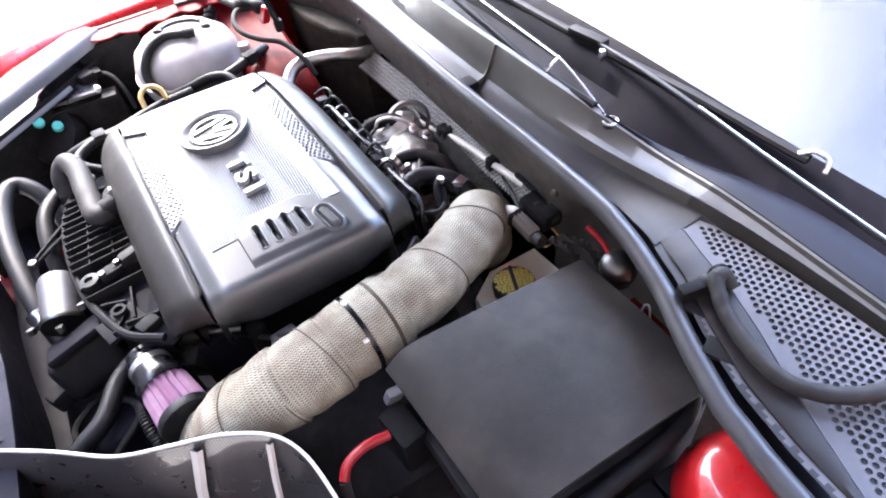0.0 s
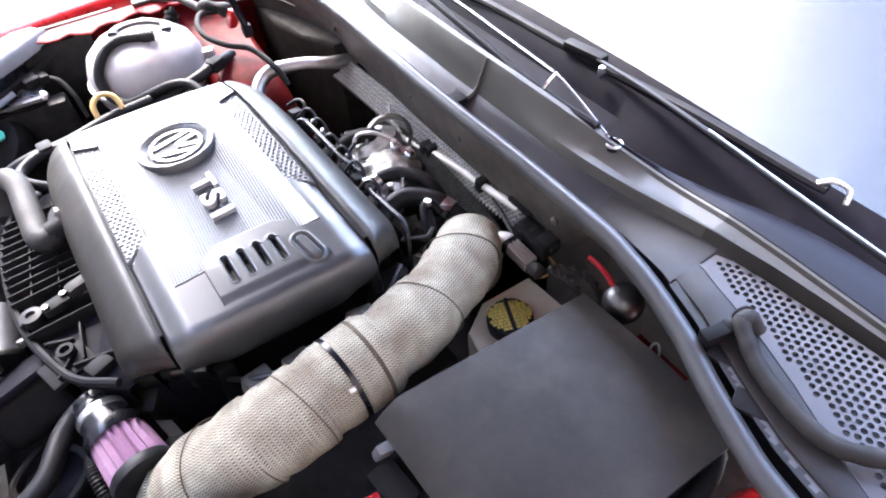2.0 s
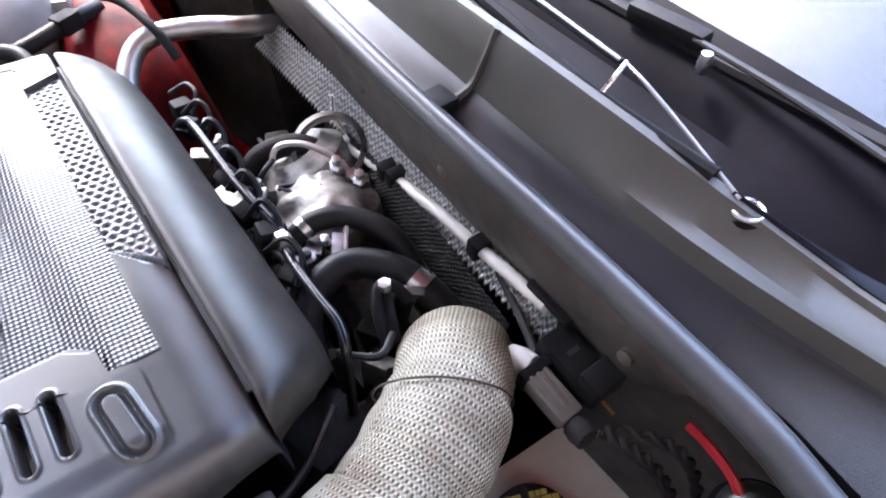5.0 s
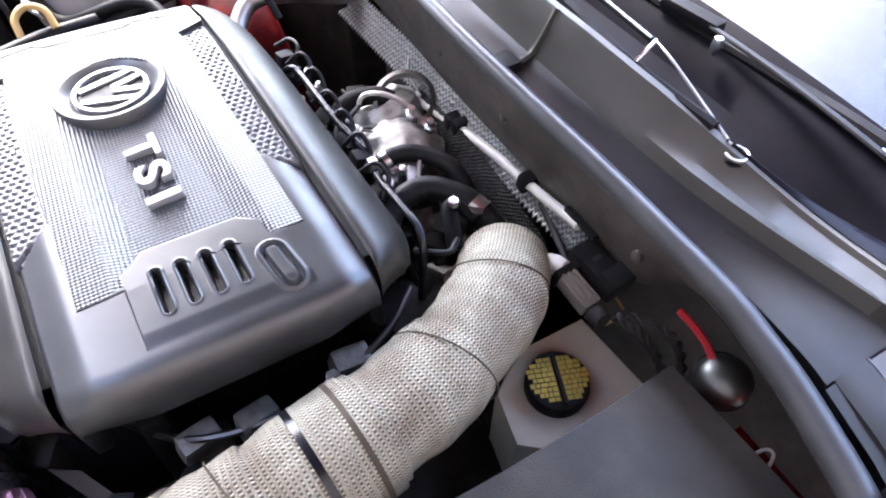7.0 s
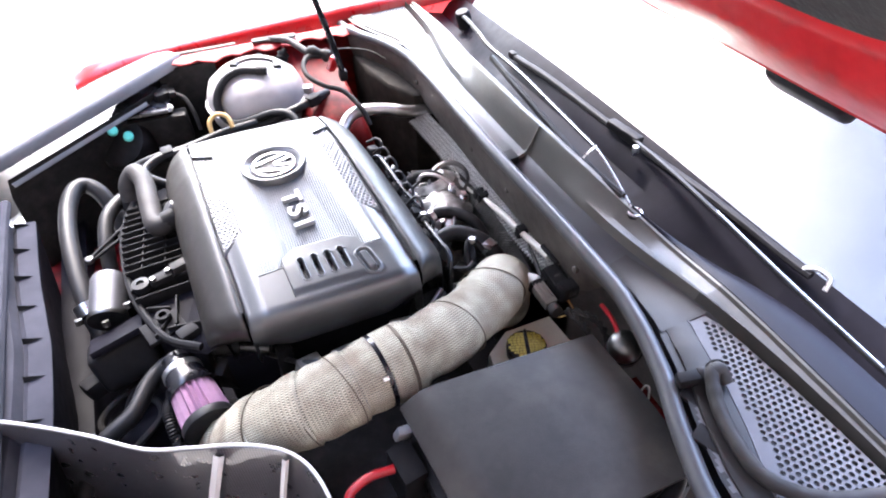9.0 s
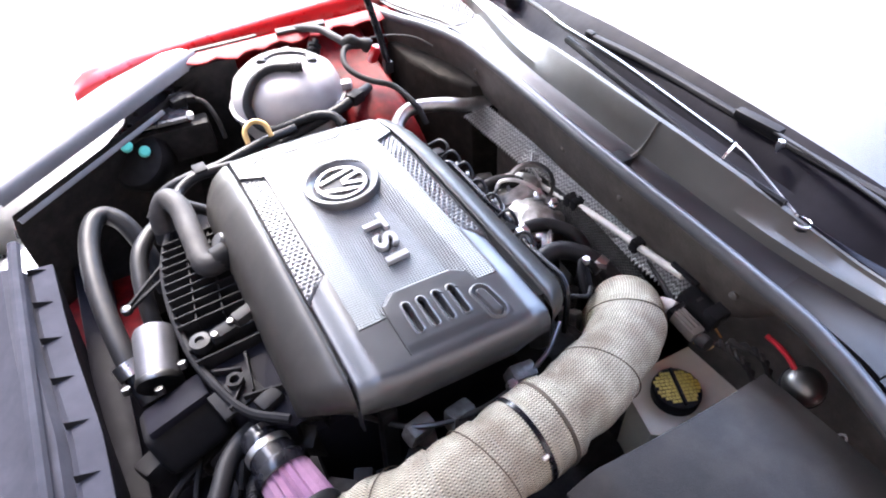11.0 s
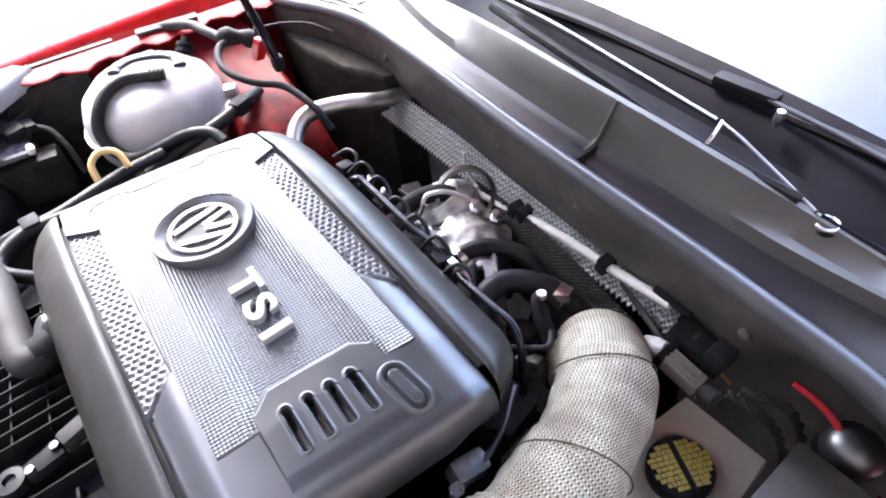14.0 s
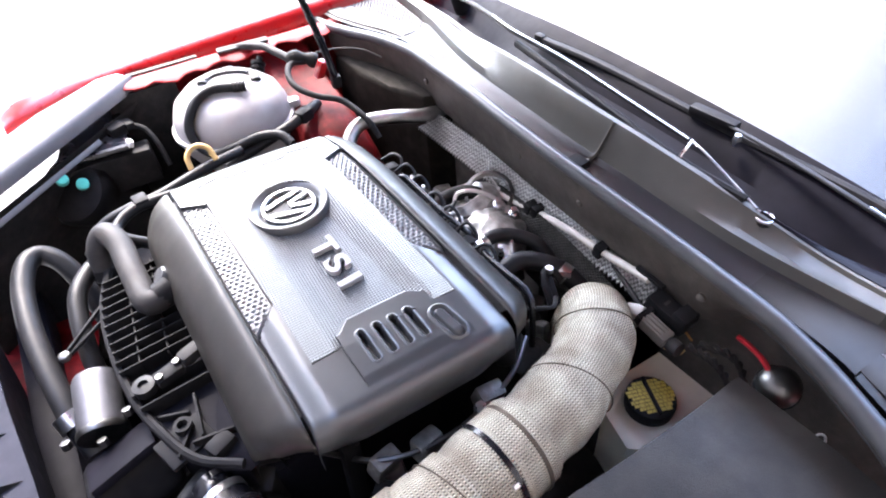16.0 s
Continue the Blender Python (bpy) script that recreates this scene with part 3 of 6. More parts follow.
    part("carrier", tube([(x + 0.006, y, z - 0.018) for x, y, z in pts], 0.007, 8, 1), RUBBER, seal)
    part("flap", sheet([[(x - 0.010 + 2.3 * d * d, y, z - 0.002 - d * f) for d in (0.0, 0.023, 0.048, 0.083)] for x, y, z in pts for f in [0.2 + 0.8 * ease(0.40, 0.47, y)]], 0.002), FIREWALL, seal)


def windscreen():
    rows = []
    for k in range(-15, 13):
        y = CENTRE + 0.70 * k / 12
        gx, gz = cowl_at(y)[6:]
        rows.append([(gx + 0.028 + d * math.cos(radians(31)), y, gz + 0.004 + d * math.sin(radians(31)) - 0.05 * d * d) for d in (0, 0.2, 0.45, 0.7, 0.95)])
    bm = sheet(rows)
    bmesh.ops.solidify(bm, geom=bm.faces[:], thickness=0.005)
    solo("windscreen", bm, GLASS, "curved windscreen reflecting the pale sky", "windscreen", "structure")


def bonnet():
    hood = thing("bonnet", "raised red bonnet with a black felt liner", "bonnet", (0.49, CENTRE, 1.14))
    ang = radians(42)

    def at(s, y, d):
        k = (y - CENTRE) / 0.76
        fwd = 0.05 * k ** 2 + 0.06 * max(0, abs(k) - 0.72) / 0.28
        q = s + fwd
        return (0.505 - q * math.cos(ang) - d * math.sin(ang), y, 1.13 + q * math.sin(ang) - d * math.cos(ang) - 0.02 * k * k)

    ys = [CENTRE + 0.755 * k / 20 for k in range(-20, 21)]
    part("outer_skin", sheet([[at(s, y, -0.02) for s in (0.0, 0.02, 0.2, 0.5, 0.8, 1.0, 1.22)] for y in ys], 0.003), RED, hood)
    part("inner_frame", sheet([[at(s, y, d) for s, d in ((0.003, -0.012), (0.006, 0.004), (0.018, 0.010), (0.028, 0.004), (0.040, 0.004), (0.052, 0.016), (0.085, 0.020), (0.14, 0.020), (0.165, 0.010), (0.185, 0.014), (0.20, 0.010))] for y in ys], 0.002), HOODIN, hood)
    part("frame_front", sheet([[at(s, y, d) for s, d in ((1.03, 0.004), (1.05, 0.016), (1.16, 0.014), (1.21, -0.012))] for y in ys], 0.002), RED, hood)
    part("felt_liner", sheet([[at(s, y, 0.006 + 0.006 * math.sin(s * 14)) for s in [0.197 + 0.040 * q for q in range(22)]] for y in ys[2:-2]], 0.006), FELT, hood, "black felt insulation liner")
    for y in (0.325, 2 * CENTRE - 0.325):
        x, yy, z = at(-0.006, y, 0.0)
        part("rubber_buffer", box((0.036, 0.095, 0.030), (x, yy, z), 0.011, (0, 43, 0), seg=3), RUBBER, hood)
    rod = thing("prop_rod", "thin black steel bonnet prop rod", "prop rod", (0.225, 1.18, 0.835))
    part("rod", tube([(0.226, 1.182, 0.835), (0.20, 1.17, 0.96), (0.10, 1.14, 1.36), (0.04, 1.12, 1.60)], 0.0065, 10), GLOSS, rod)
    part("foot_clip", box((0.018, 0.017, 0.024), (0.227, 1.183, 0.826), 0.005), BLACK, rod)


ground()
sky_blockers()
shell()
cowl()
windscreen()
bonnet()


# ---- engine cover ----
# plan in its own frame: v across from the middle of the cover, y along the car's width
RIDGE = [(0.50, 0.843), (0.535, 0.847), (0.60, 0.853), (0.70, 0.858), (0.80, 0.863), (0.88, 0.865), (0.95, 0.860), (1.00, 0.848), (1.03, 0.832), (1.06, 0.81)]


def skew(v, y):
    return v + 0.036 - 0.068 * (y - 0.60)


def unskew(x, y):
    return x - 0.036 + 0.068 * (y - 0.60)


def near_edge(v):
    """Where the top starts to roll over towards the near side."""
    return lerp([(0.0, 0.542), (0.07, 0.543), (0.10, 0.546), (0.12, 0.552), (0.15, 0.572), (0.168, 0.594), (0.18, 0.618)], abs(v))[0]


def far_edge(v):
    return lerp([(0.0, 1.022), (0.05, 1.020), (0.09, 1.010), (0.12, 0.998), (0.15, 0.985), (0.18, 0.960)], abs(v))[0]


def top(v, y):
    """Height of the cover's outer surface, without the wings' fall."""
    a = abs(v)
    z = lerp(RIDGE, y)[0] - 0.22 * v * v
    edge = 0.700 - 0.95 * max(0.0, a - 0.085)
    z -= 0.0080 * ease(0.088, 0.119, a) * ease(edge + 0.004, edge - 0.004, y) if y < edge + 0.004 else 0.0
    return z


def wing_fall(a):
    return lerp([(0.120, 0.0035), (0.1225, 0.0012), (0.126, 0.0010), (0.134, 0.0040), (0.145, 0.0110), (0.156, 0.0210), (0.166, 0.0350), (0.173, 0.0500), (0.177, 0.0660), (0.1785, 0.0900), (0.1790, 0.110)], a)[0]


def cover_strip(vs, height, name, material, parent, label="", rows_y=70, deep=0.085):
    """A lengthwise strip with a rolled near edge, a front face below it and a turned-down far edge."""
    rows = []
    for v in vs:
        e, f = near_edge(v), far_edge(v)
        line = []
        zf = height(v, f)
        for dy, dz in ((0.012, -0.055), (0.011, -0.022), (0.007, -0.006), (0.003, -0.0015)):
            line.append((skew(v, f + dy), f + dy, zf + dz))
        for k in range(rows_y + 1):
            y = f + (e - f) * k / rows_y
            line.append((skew(v, y), y, height(v, y)))
        z = height(v, e)
        under = 0.012 * ease(0.06, 0.15, abs(v))
        for dy, dz in ((-0.006, -0.0013), (-0.011, -0.0045), (-0.0150, -0.0100), (-0.0172, -0.0180), (-0.0165, -0.035), (-0.008 + under, -0.062), (0.006 + 2 * under, -deep)):
            line.append((skew(v, e), e + dy, z + dz))
        rows.append(line)
    return part(name, sheet(rows), material, parent, label)


def relief(poly, step, height, parent, name, material, label=""):
    """A fine patch inside an outline of (v, y) whose height above the cover is height(v, y)."""
    y0, y1 = min(p[1] for p in poly), max(p[1] for p in poly)
    x0, x1 = min(p[0] for p in poly), max(p[0] for p in poly)
    n, m = int((y1 - y0) / step), max(4, int((x1 - x0) / step))
    verts, faces = [], []
    for j in range(n + 1):
        y = min(max(y0 + (y1 - y0) * j / n, y0 + 1e-5), y1 - 1e-5)
        cuts = sorted(xa + (y - ya) / (yb - ya) * (xb - xa) for (xa, ya), (xb, yb) in zip(poly, poly[1:] + poly[:1]) if (ya > y) != (yb > y))
        a, b = cuts[0], cuts[-1]
        for k in range(m + 1):
            v = a + (b - a) * k / m
            verts.append((skew(v, y), y, top(v, y) + height(v, y)))
        if j:
            faces += [((j - 1) * (m + 1) + k, (j - 1) * (m + 1) + k + 1, j * (m + 1) + k + 1, j * (m + 1) + k) for k in range(m)]
    bm = bmesh.new()
    me = bpy.data.meshes.new("tmp")
    me.from_pydata(verts, [], faces)
    bm.from_mesh(me)
    bpy.data.meshes.remove(me)
    return part(name, bm, material, parent, label)


def text_mesh(body, size, depth):
    c = bpy.data.curves.new("lettering", 'FONT')
    c.body, c.size, c.extrude, c.align_x, c.align_y, c.space_character = body, size, depth, 'CENTER', 'CENTER', 1.06
    c.offset = size * 0.022
    c.bevel_depth, c.bevel_resolution = 0.0006, 1
    ob = new("tmp_text", c)
    me = bpy.data.meshes.new_from_object(ob.evaluated_get(bpy.context.evaluated_depsgraph_get()))
    bm = bmesh.new()
    bm.from_mesh(me)
    bpy.data.objects.remove(ob)
    bpy.data.meshes.remove(me)
    return bm


def seg_dist(x, y, a, b):
    vx, vy = b[0] - a[0], b[1] - a[1]
    t = min(1, max(0, ((x - a[0]) * vx + (y - a[1]) * vy) / (vx * vx + vy * vy)))
    return math.hypot(x - a[0] - vx * t, y - a[1] - vy * t)


def engine_cover():
    cover = thing("engine_cover", "dark grey satin plastic engine cover with silver badge", "engine cover", (0.03, 0.75, 0.72))
    hub = (0.001, 0.849)
    woven = [(-0.0845, 0.603), (-0.051, 0.604), (-0.0495, 0.626), (-0.033, 0.640), (0.046, 0.640), (0.059, 0.632), (0.061, 0.606), (0.0895, 0.607), (0.0865, 0.960), (0.0845, 0.968), (0.052, 0.976), (0.040, 0.961), (-0.038, 0.961), (-0.052, 0.977), (-0.082, 0.969), (-0.0845, 0.960)]
    slotted = [(-0.050, 0.546), (0.0755, 0.546), (0.0755, 0.6030), (0.0607, 0.6045), (0.0585, 0.631), (0.0455, 0.6395), (-0.0325, 0.6395), (-0.049, 0.6255)]
    sunk = [(-0.0845, 0.603), (-0.050, 0.604), (-0.050, 0.546), (0.0755, 0.546), (0.0755, 0.6055)] + woven[7:]
    pads = {s: [(s * 0.0865, 0.918), (s * 0.1165, 0.934), (s * 0.1165, 0.668), (s * 0.0865, 0.698)] for s in (-1, 1)}

    def body_height(v, y):
        z = top(v, y)
        near = [(v + a, y + b) for a in (-0.0035, 0.0035) for b in (-0.0035, 0.0035)]
        if all(inside(sunk, *q) for q in near):
            z -= 0.020
        elif any(all(inside(p, *q) for q in near) for p in pads.values()):
            z -= 0.012
        elif any(inside(p, v, y) for p in pads.values()):
            z -= 0.004
        return z - 0.0050 * ease(0.1155, 0.1185, abs(v)) - 0.030 * ease(0.1180, 0.1186, abs(v))

    vs = [-0.1188, -0.1182, -0.1178, -0.1165, -0.115] + [-0.113 + 0.002 * k for k in range(114)] + [0.115, 0.1165, 0.1178, 0.1182, 0.1188]
    cover_strip(vs, body_height, "body", COVER, cover, rows_y=230)
    for s in (-1, 1):
        wing = [0.1208, 0.1212, 0.1228, 0.1265, 0.130, 0.134, 0.139, 0.145, 0.151, 0.157, 0.162, 0.167, 0.171, 0.1745, 0.177, 0.1785, 0.179]
        cover_strip([s * a for a in wing], lambda v, y: lerp(RIDGE, y)[0] - 0.003 - wing_fall(abs(v)), "side_wing", COVERSHADE, cover, "satin side wing of the cover, brownish shade painted in", deep=0.060)
        ends = [(y, lerp(RIDGE, y)[0] - 0.015) for y in (0.562, 0.62, 0.70, 0.80, 0.90, 0.985)]
        part("joint_floor", sheet([[(skew(s * a, y), y, z) for a in (0.114, 0.126)] for y, z in ends], 0.002), DARK, cover, "dark joint between body and wing")

    def channel(v, y):
        t = min(1.0, max(0.0, (0.815 - y) / 0.175))
        a, b = 0.033 + 0.007 * t, 0.056 + 0.006 * t
        d = 1 - min(1.0, max(0.0, (abs(v - 0.004 * t) - a) / (b - a)))
        r = math.hypot(v - hub[0], y - hub[1])
        base = 0.0006 - 0.0085 * d * (1 - ease(0.845, 0.885, y)) - 0.0125 * (1 - ease(0.044, 0.049, r))
        return base

    relief(woven, 0.0013, channel, cover, "woven_panel", PANEL, "fine woven-texture grey panel")
    slots = [((-0.0265 + 0.0187 * k, 0.606), (-0.0275 + 0.0190 * k, 0.571)) for k in range(4)]
    notch = [(-0.049, 0.6255), (-0.0325, 0.6395), (0.0455, 0.6395), (0.0585, 0.631)]

    def vents(v, y):
        edge = min(seg_dist(v, y, a, b) for a, b in zip(notch, notch[1:]))
        h = 0.0030 * ease(0.546, 0.560, y) - 0.0095 * (1 - min(1.0, edge / 0.0085))
        for a, b in slots:
            d = seg_dist(v, y, a, b)
            h += 0.0013 * math.exp(-((d - 0.0046) / 0.0010) ** 2) - 0.012 * (1 - ease(0.0021, 0.0034, d))
        d = seg_dist(v, y, (0.0562, 0.5845), (0.0596, 0.5585))
        return h + 0.0026 * math.exp(-((d - 0.0105) / 0.0015) ** 2) - 0.0018 * (1 - ease(0.0075, 0.0098, d)) + 0.0040 * (1 - ease(0.0040, 0.0072, d))

    relief(slotted, 0.0008, vents, cover, "slotted_panel", COVER, "panel with four dark slots and an oval button")
    for a, b in slots:
        y = (a[1] + b[1]) / 2
        # Dark plate in each slot stands in for the shade inside it.
        part("slot_shade", box((0.0052, 0.041, 0.001), (skew((a[0] + b[0]) / 2, y), y, top(a[0], y) - 0.0080), 0, (0, 0, 5.4)), DARK, cover, "dark plate for the slot's shade")
    for line in ([(-0.0505, 0.604), (-0.0505, 0.575), (-0.0505, 0.548)], [(0.0612, 0.607), (0.0612, 0.595), (0.0612, 0.578)], [(-0.0505, 0.6035), (-0.066, 0.6025), (-0.085, 0.602)], [(0.0612, 0.6055), (0.075, 0.606), (0.090, 0.6065)]):
        part("seam", tube([(skew(v, y), y, top(v, y) + 0.0002) for v, y in line], 0.0008, 6), DARK, cover, "dark seam line")
    rim = [(0.0865, 0.962), (0.0845, 0.9695), (0.052, 0.9775), (0.040, 0.9625), (-0.038, 0.9625), (-0.052, 0.9785), (-0.082, 0.9705), (-0.0865, 0.962)]
    part("seam", tube([(skew(v, y), y, top(v, y) + 0.0008) for v, y in rim], 0.0011, 6, 1, smooth_path=False), DARK, cover, "dark seam line")
    p = 0.0076

    def dimples(v, y):
        j = round(y / (p * 0.82))
        off = 0.5 if j % 2 else 0.0
        cx = (math.floor(v / p + off) + 0.5 - off) * p
        d = math.hypot(v - cx, (y - j * p * 0.82) * 1.15)
        return -0.0036 - 0.0019 * (1 - ease(0.0012, 0.0030, d))

    for s in (-1, 1):
        relief(pads[s], 0.0012, dimples, cover, "dimpled_pad", PAD, "dimpled grey pad")
        # tongue of the far cap that overhangs the pad
        part("cap_tongue", slab([(skew(s * a, y), y) for a, y in ((0.084, 0.918), (0.0875, 0.9165), (0.1165, 0.9325), (0.1165, 0.99), (0.084, 0.99))], lambda x, y: top(unskew(x, y), y) + 0.0016, 0.010, 0.0014), COVER, cover)
    # badge: dished surround standing proud at the near side, disc and slanted bars
    cx, cy = skew(*hub), hub[1]
    zc = top(*hub)
    at = (cx, cy, zc)
    surround = part("badge_surround", turned([(0.0545, -0.014), (0.0530, -0.0020), (0.0518, 0.0002), (0.0500, 0.0008), (0.0480, 0.0002), (0.0375, -0.0062), (0.0362, -0.0085), (0.0, -0.0088)], at, (-1.2, 0, 0), seg=72), COVER, cover)
    part("badge_disc", turned([(0.0352, -0.009), (0.0352, -0.0062), (0.0, -0.0060)], at, seg=48), DARK, surround, "black badge disc")
    part("badge_rim", turned([(0.0358, -0.008), (0.0358, -0.0030), (0.0350, -0.0020), (0.0322, -0.0020), (0.0314, -0.0030), (0.0314, -0.007)], at, seg=56), BADGE, surround, "satin silver rim")
    for side in (-1, 1):
        for (xa, ya), (xb, yb) in (((0.0285, 0.0115), (0.0037, 0.0032)), ((0.0205, 0.0235), (-0.0262, 0.0097))):
            mid, ln = ((xa + xb) / 2, side * (ya + yb) / 2), math.hypot(xa - xb, ya - yb)
            part("badge_bar", box((ln + 0.005, 0.0062, 0.004), (cx + mid[0], cy + mid[1], zc - 0.0048), 0.0006, (0, 0, side * math.degrees(math.atan2(ya - yb, xa - xb)))), BADGE, surround, "satin silver bar")
    for body, y, wide in (("T", 0.7500, 1.12), ("S", 0.7165, 1.30), ("I", 0.6850, 1.25)):
        bm = text_mesh(body, 0.043, 0.0032)
        bmesh.ops.transform(bm, matrix=pose(skew(0.001, y), y, top(0.0, y) - 0.0050, 2, 0, -86) @ Matrix.Diagonal((wide, 0.92, 1, 1)), verts=bm.verts)
        part("letter", bm, LETTER, cover, "raised pale grey letter " + body, smooth=False)
    part("grommet", turned([(0.015, -0.02), (0.016, 0.0), (0.0155, 0.012), (0.011, 0.018), (0.0, 0.019)], (-0.150, 0.872, 0.803), (0, -42, 0), seg=20), COVER, cover)


engine_cover()


# ---- intake pipe in heat wrap ----
def intake_pipe():
    pipe = thing("intake_pipe", "intake pipe bandaged in tan woven heat wrap", "intake pipe", (0.12, 0.45, 0.72))
    far = [(0.318, 0.592, 0.645), (0.303, 0.566, 0.715), (0.281, 0.536, 0.757), (0.251, 0.505, 0.775), (0.205, 0.479, 0.780), (0.150, 0.457, 0.783), (0.095, 0.445, 0.784)]
    near = [(0.085, 0.442, 0.784), (0.050, 0.437, 0.784), (0.0, 0.430, 0.780), (-0.055, 0.432, 0.768), (-0.105, 0.450, 0.733), (-0.140, 0.468, 0.690), (-0.155, 0.48, 0.63)]

    def laps(base, pitch, bulge):
        def r(s):
            k = s / pitch
            return base + 0.0034 * (1 - (k % 1.0)) + bulge * math.sin(s * 23) + 0.0011 * math.sin(s * 71) + 0.0006 * math.sin(s * 193)
        return r

    part("wrapped_sleeve", tube(far, laps(0.0425, 0.083, 0.0012), 40, 22), WRAP, pipe, "tan woven heat wrap in overlapping turns")
    part("wrapped_sleeve", tube(near, laps(0.0450, 0.061, 0.0015), 40, 20), WRAP, pipe, "tan woven heat wrap in overlapping turns")
    part("band", tube([(0.104, 0.4465, 0.784), (0.066, 0.439, 0.784)], 0.0492, 40, 6), WRAP, pipe)
    for x, y, m, w in ((0.060, 0.4382, GLOSS, 0.0028), (0.092, 0.4432, SEAM, 0.002)):
        part("hose_clip", tube([(x + w, y + w * 0.16, 0.784), (x - w, y - w * 0.16, 0.784)], 0.0502, 40, 2), m, pipe, "dark clamp band")
    # dark rings drawn for the shade where the turns of wrap overlap
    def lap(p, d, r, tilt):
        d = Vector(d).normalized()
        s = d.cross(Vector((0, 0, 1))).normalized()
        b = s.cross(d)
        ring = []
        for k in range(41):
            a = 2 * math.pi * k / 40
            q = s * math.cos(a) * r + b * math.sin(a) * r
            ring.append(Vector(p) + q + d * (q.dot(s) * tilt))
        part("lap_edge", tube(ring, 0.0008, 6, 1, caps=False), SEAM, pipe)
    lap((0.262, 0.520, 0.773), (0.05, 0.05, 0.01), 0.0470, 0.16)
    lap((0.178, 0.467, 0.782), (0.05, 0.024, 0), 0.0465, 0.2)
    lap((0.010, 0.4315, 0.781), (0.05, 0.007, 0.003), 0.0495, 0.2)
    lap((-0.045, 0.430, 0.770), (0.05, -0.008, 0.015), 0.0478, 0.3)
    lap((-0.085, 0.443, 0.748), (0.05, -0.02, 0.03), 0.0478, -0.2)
    part("clip_screw", box((0.007, 0.005, 0.004), (0.060, 0.399, 0.818), 0.001, (45, 0, 8)), STEEL, pipe)


intake_pipe()


# ---- battery, reservoir and near corner ----
def battery():
    bat = thing("battery_box", "black battery box with a soft dull cover", "battery box", (0.2, 0.27, 0.55))
    a, b, c, d = Vector((0.064, 0.366, 0.823)), Vector((0.340, 0.381, 0.782)), Vector((0.335, 0.165, 0.798)), Vector((0.083, 0.160, 0.800))
    rows = []
    for i in range(25):
        t = i / 24
        row = []
        for k in range(41):
            s = k / 40
            p = (a * (1 - s) + b * s) * (1 - t) + (d * (1 - s) + c * s) * t
            bow = 0.010 * math.sin(math.pi * s) * (1 - 0.5 * t) + 0.006 * math.sin(math.pi * t)
            row.append(p + Vector((0, -0.006 * math.sin(math.pi * s) * (1 - t), bow + 0.0012 * math.sin(9 * s + 5 * t) * math.sin(7 * t) - 0.022 * max(0.0, 1 - s / 0.12) ** 1.5)))
        rows.append(row)
    part("cover", sheet(rows, 0.005), LID, bat, "dull black flexible cover")
    front = []
    for i in range(9):
        t = i / 8
        p = a * (1 - t) + d * t
        front.append([p + Vector((0.022, 0, -0.024)), p + Vector((0.028, -0.002, -0.042 - 0.004 * t)), p + Vector((0.031, -0.004, -0.07))])
    part("cover_edge", sheet(front, 0.004), LID, bat)
    part("case", box((0.235, 0.20, 0.25), (0.213, 0.262, 0.645), 0.008), BLACK, bat)
    part("case_ledge", box((0.03, 0.21, 0.02), (0.085, 0.245, 0.735), 0.004, (0, 8, 3)), BLACK, bat)
    part("side_rail", tube([(0.345, 0.20, 0.785), (0.29, 0.158, 0.782), (0.19, 0.148, 0.775), (0.09, 0.146, 0.77)], 0.009, 10), BLACK, bat)
    fuse = thing("fuse_box", "black ribbed plastic fuse box lid", "fuse box", (0.22, 0.10, 0.70))
    part("body", box((0.13, 0.09, 0.08), (0.215, 0.098, 0.70), 0.006), BLACK, fuse)
    for i in range(3):
        for k in range(2):
            part("lid_block", box((0.038, 0.038, 0.014), (0.172 + 0.042 * i, 0.078 + 0.042 * k, 0.744), 0.003), BLACK, fuse)
    term = thing("battery_terminal", "black battery clamp with lever under the cover", "battery terminal", (0.05, 0.33, 0.70))
    part("body", box((0.032, 0.05, 0.09), (0.052, 0.328, 0.715), 0.006, (8, 0, 10)), BLACK, term)
    part("lever", box((0.020, 0.012, 0.035), (0.060, 0.350, 0.772), 0.005, (20, 10, 0)), RAIL, term)
    cab = thing("battery_cable", "red and grey battery cable", "cable", (0.0, 0.31, 0.70))
    part("red_sleeve", tube([(0.036, 0.318, 0.760), (0.008, 0.318, 0.764), (-0.016, 0.312, 0.760), (-0.026, 0.302, 0.752)], 0.0055, 10), REDCABLE, cab, "red insulated sleeve")
    part("grey_sleeve", tube([(-0.026, 0.301, 0.752), (-0.030, 0.288, 0.73), (-0.031, 0.275, 0.66), (-0.03, 0.27, 0.55)], 0.0058, 10), GREYHOSE, cab)


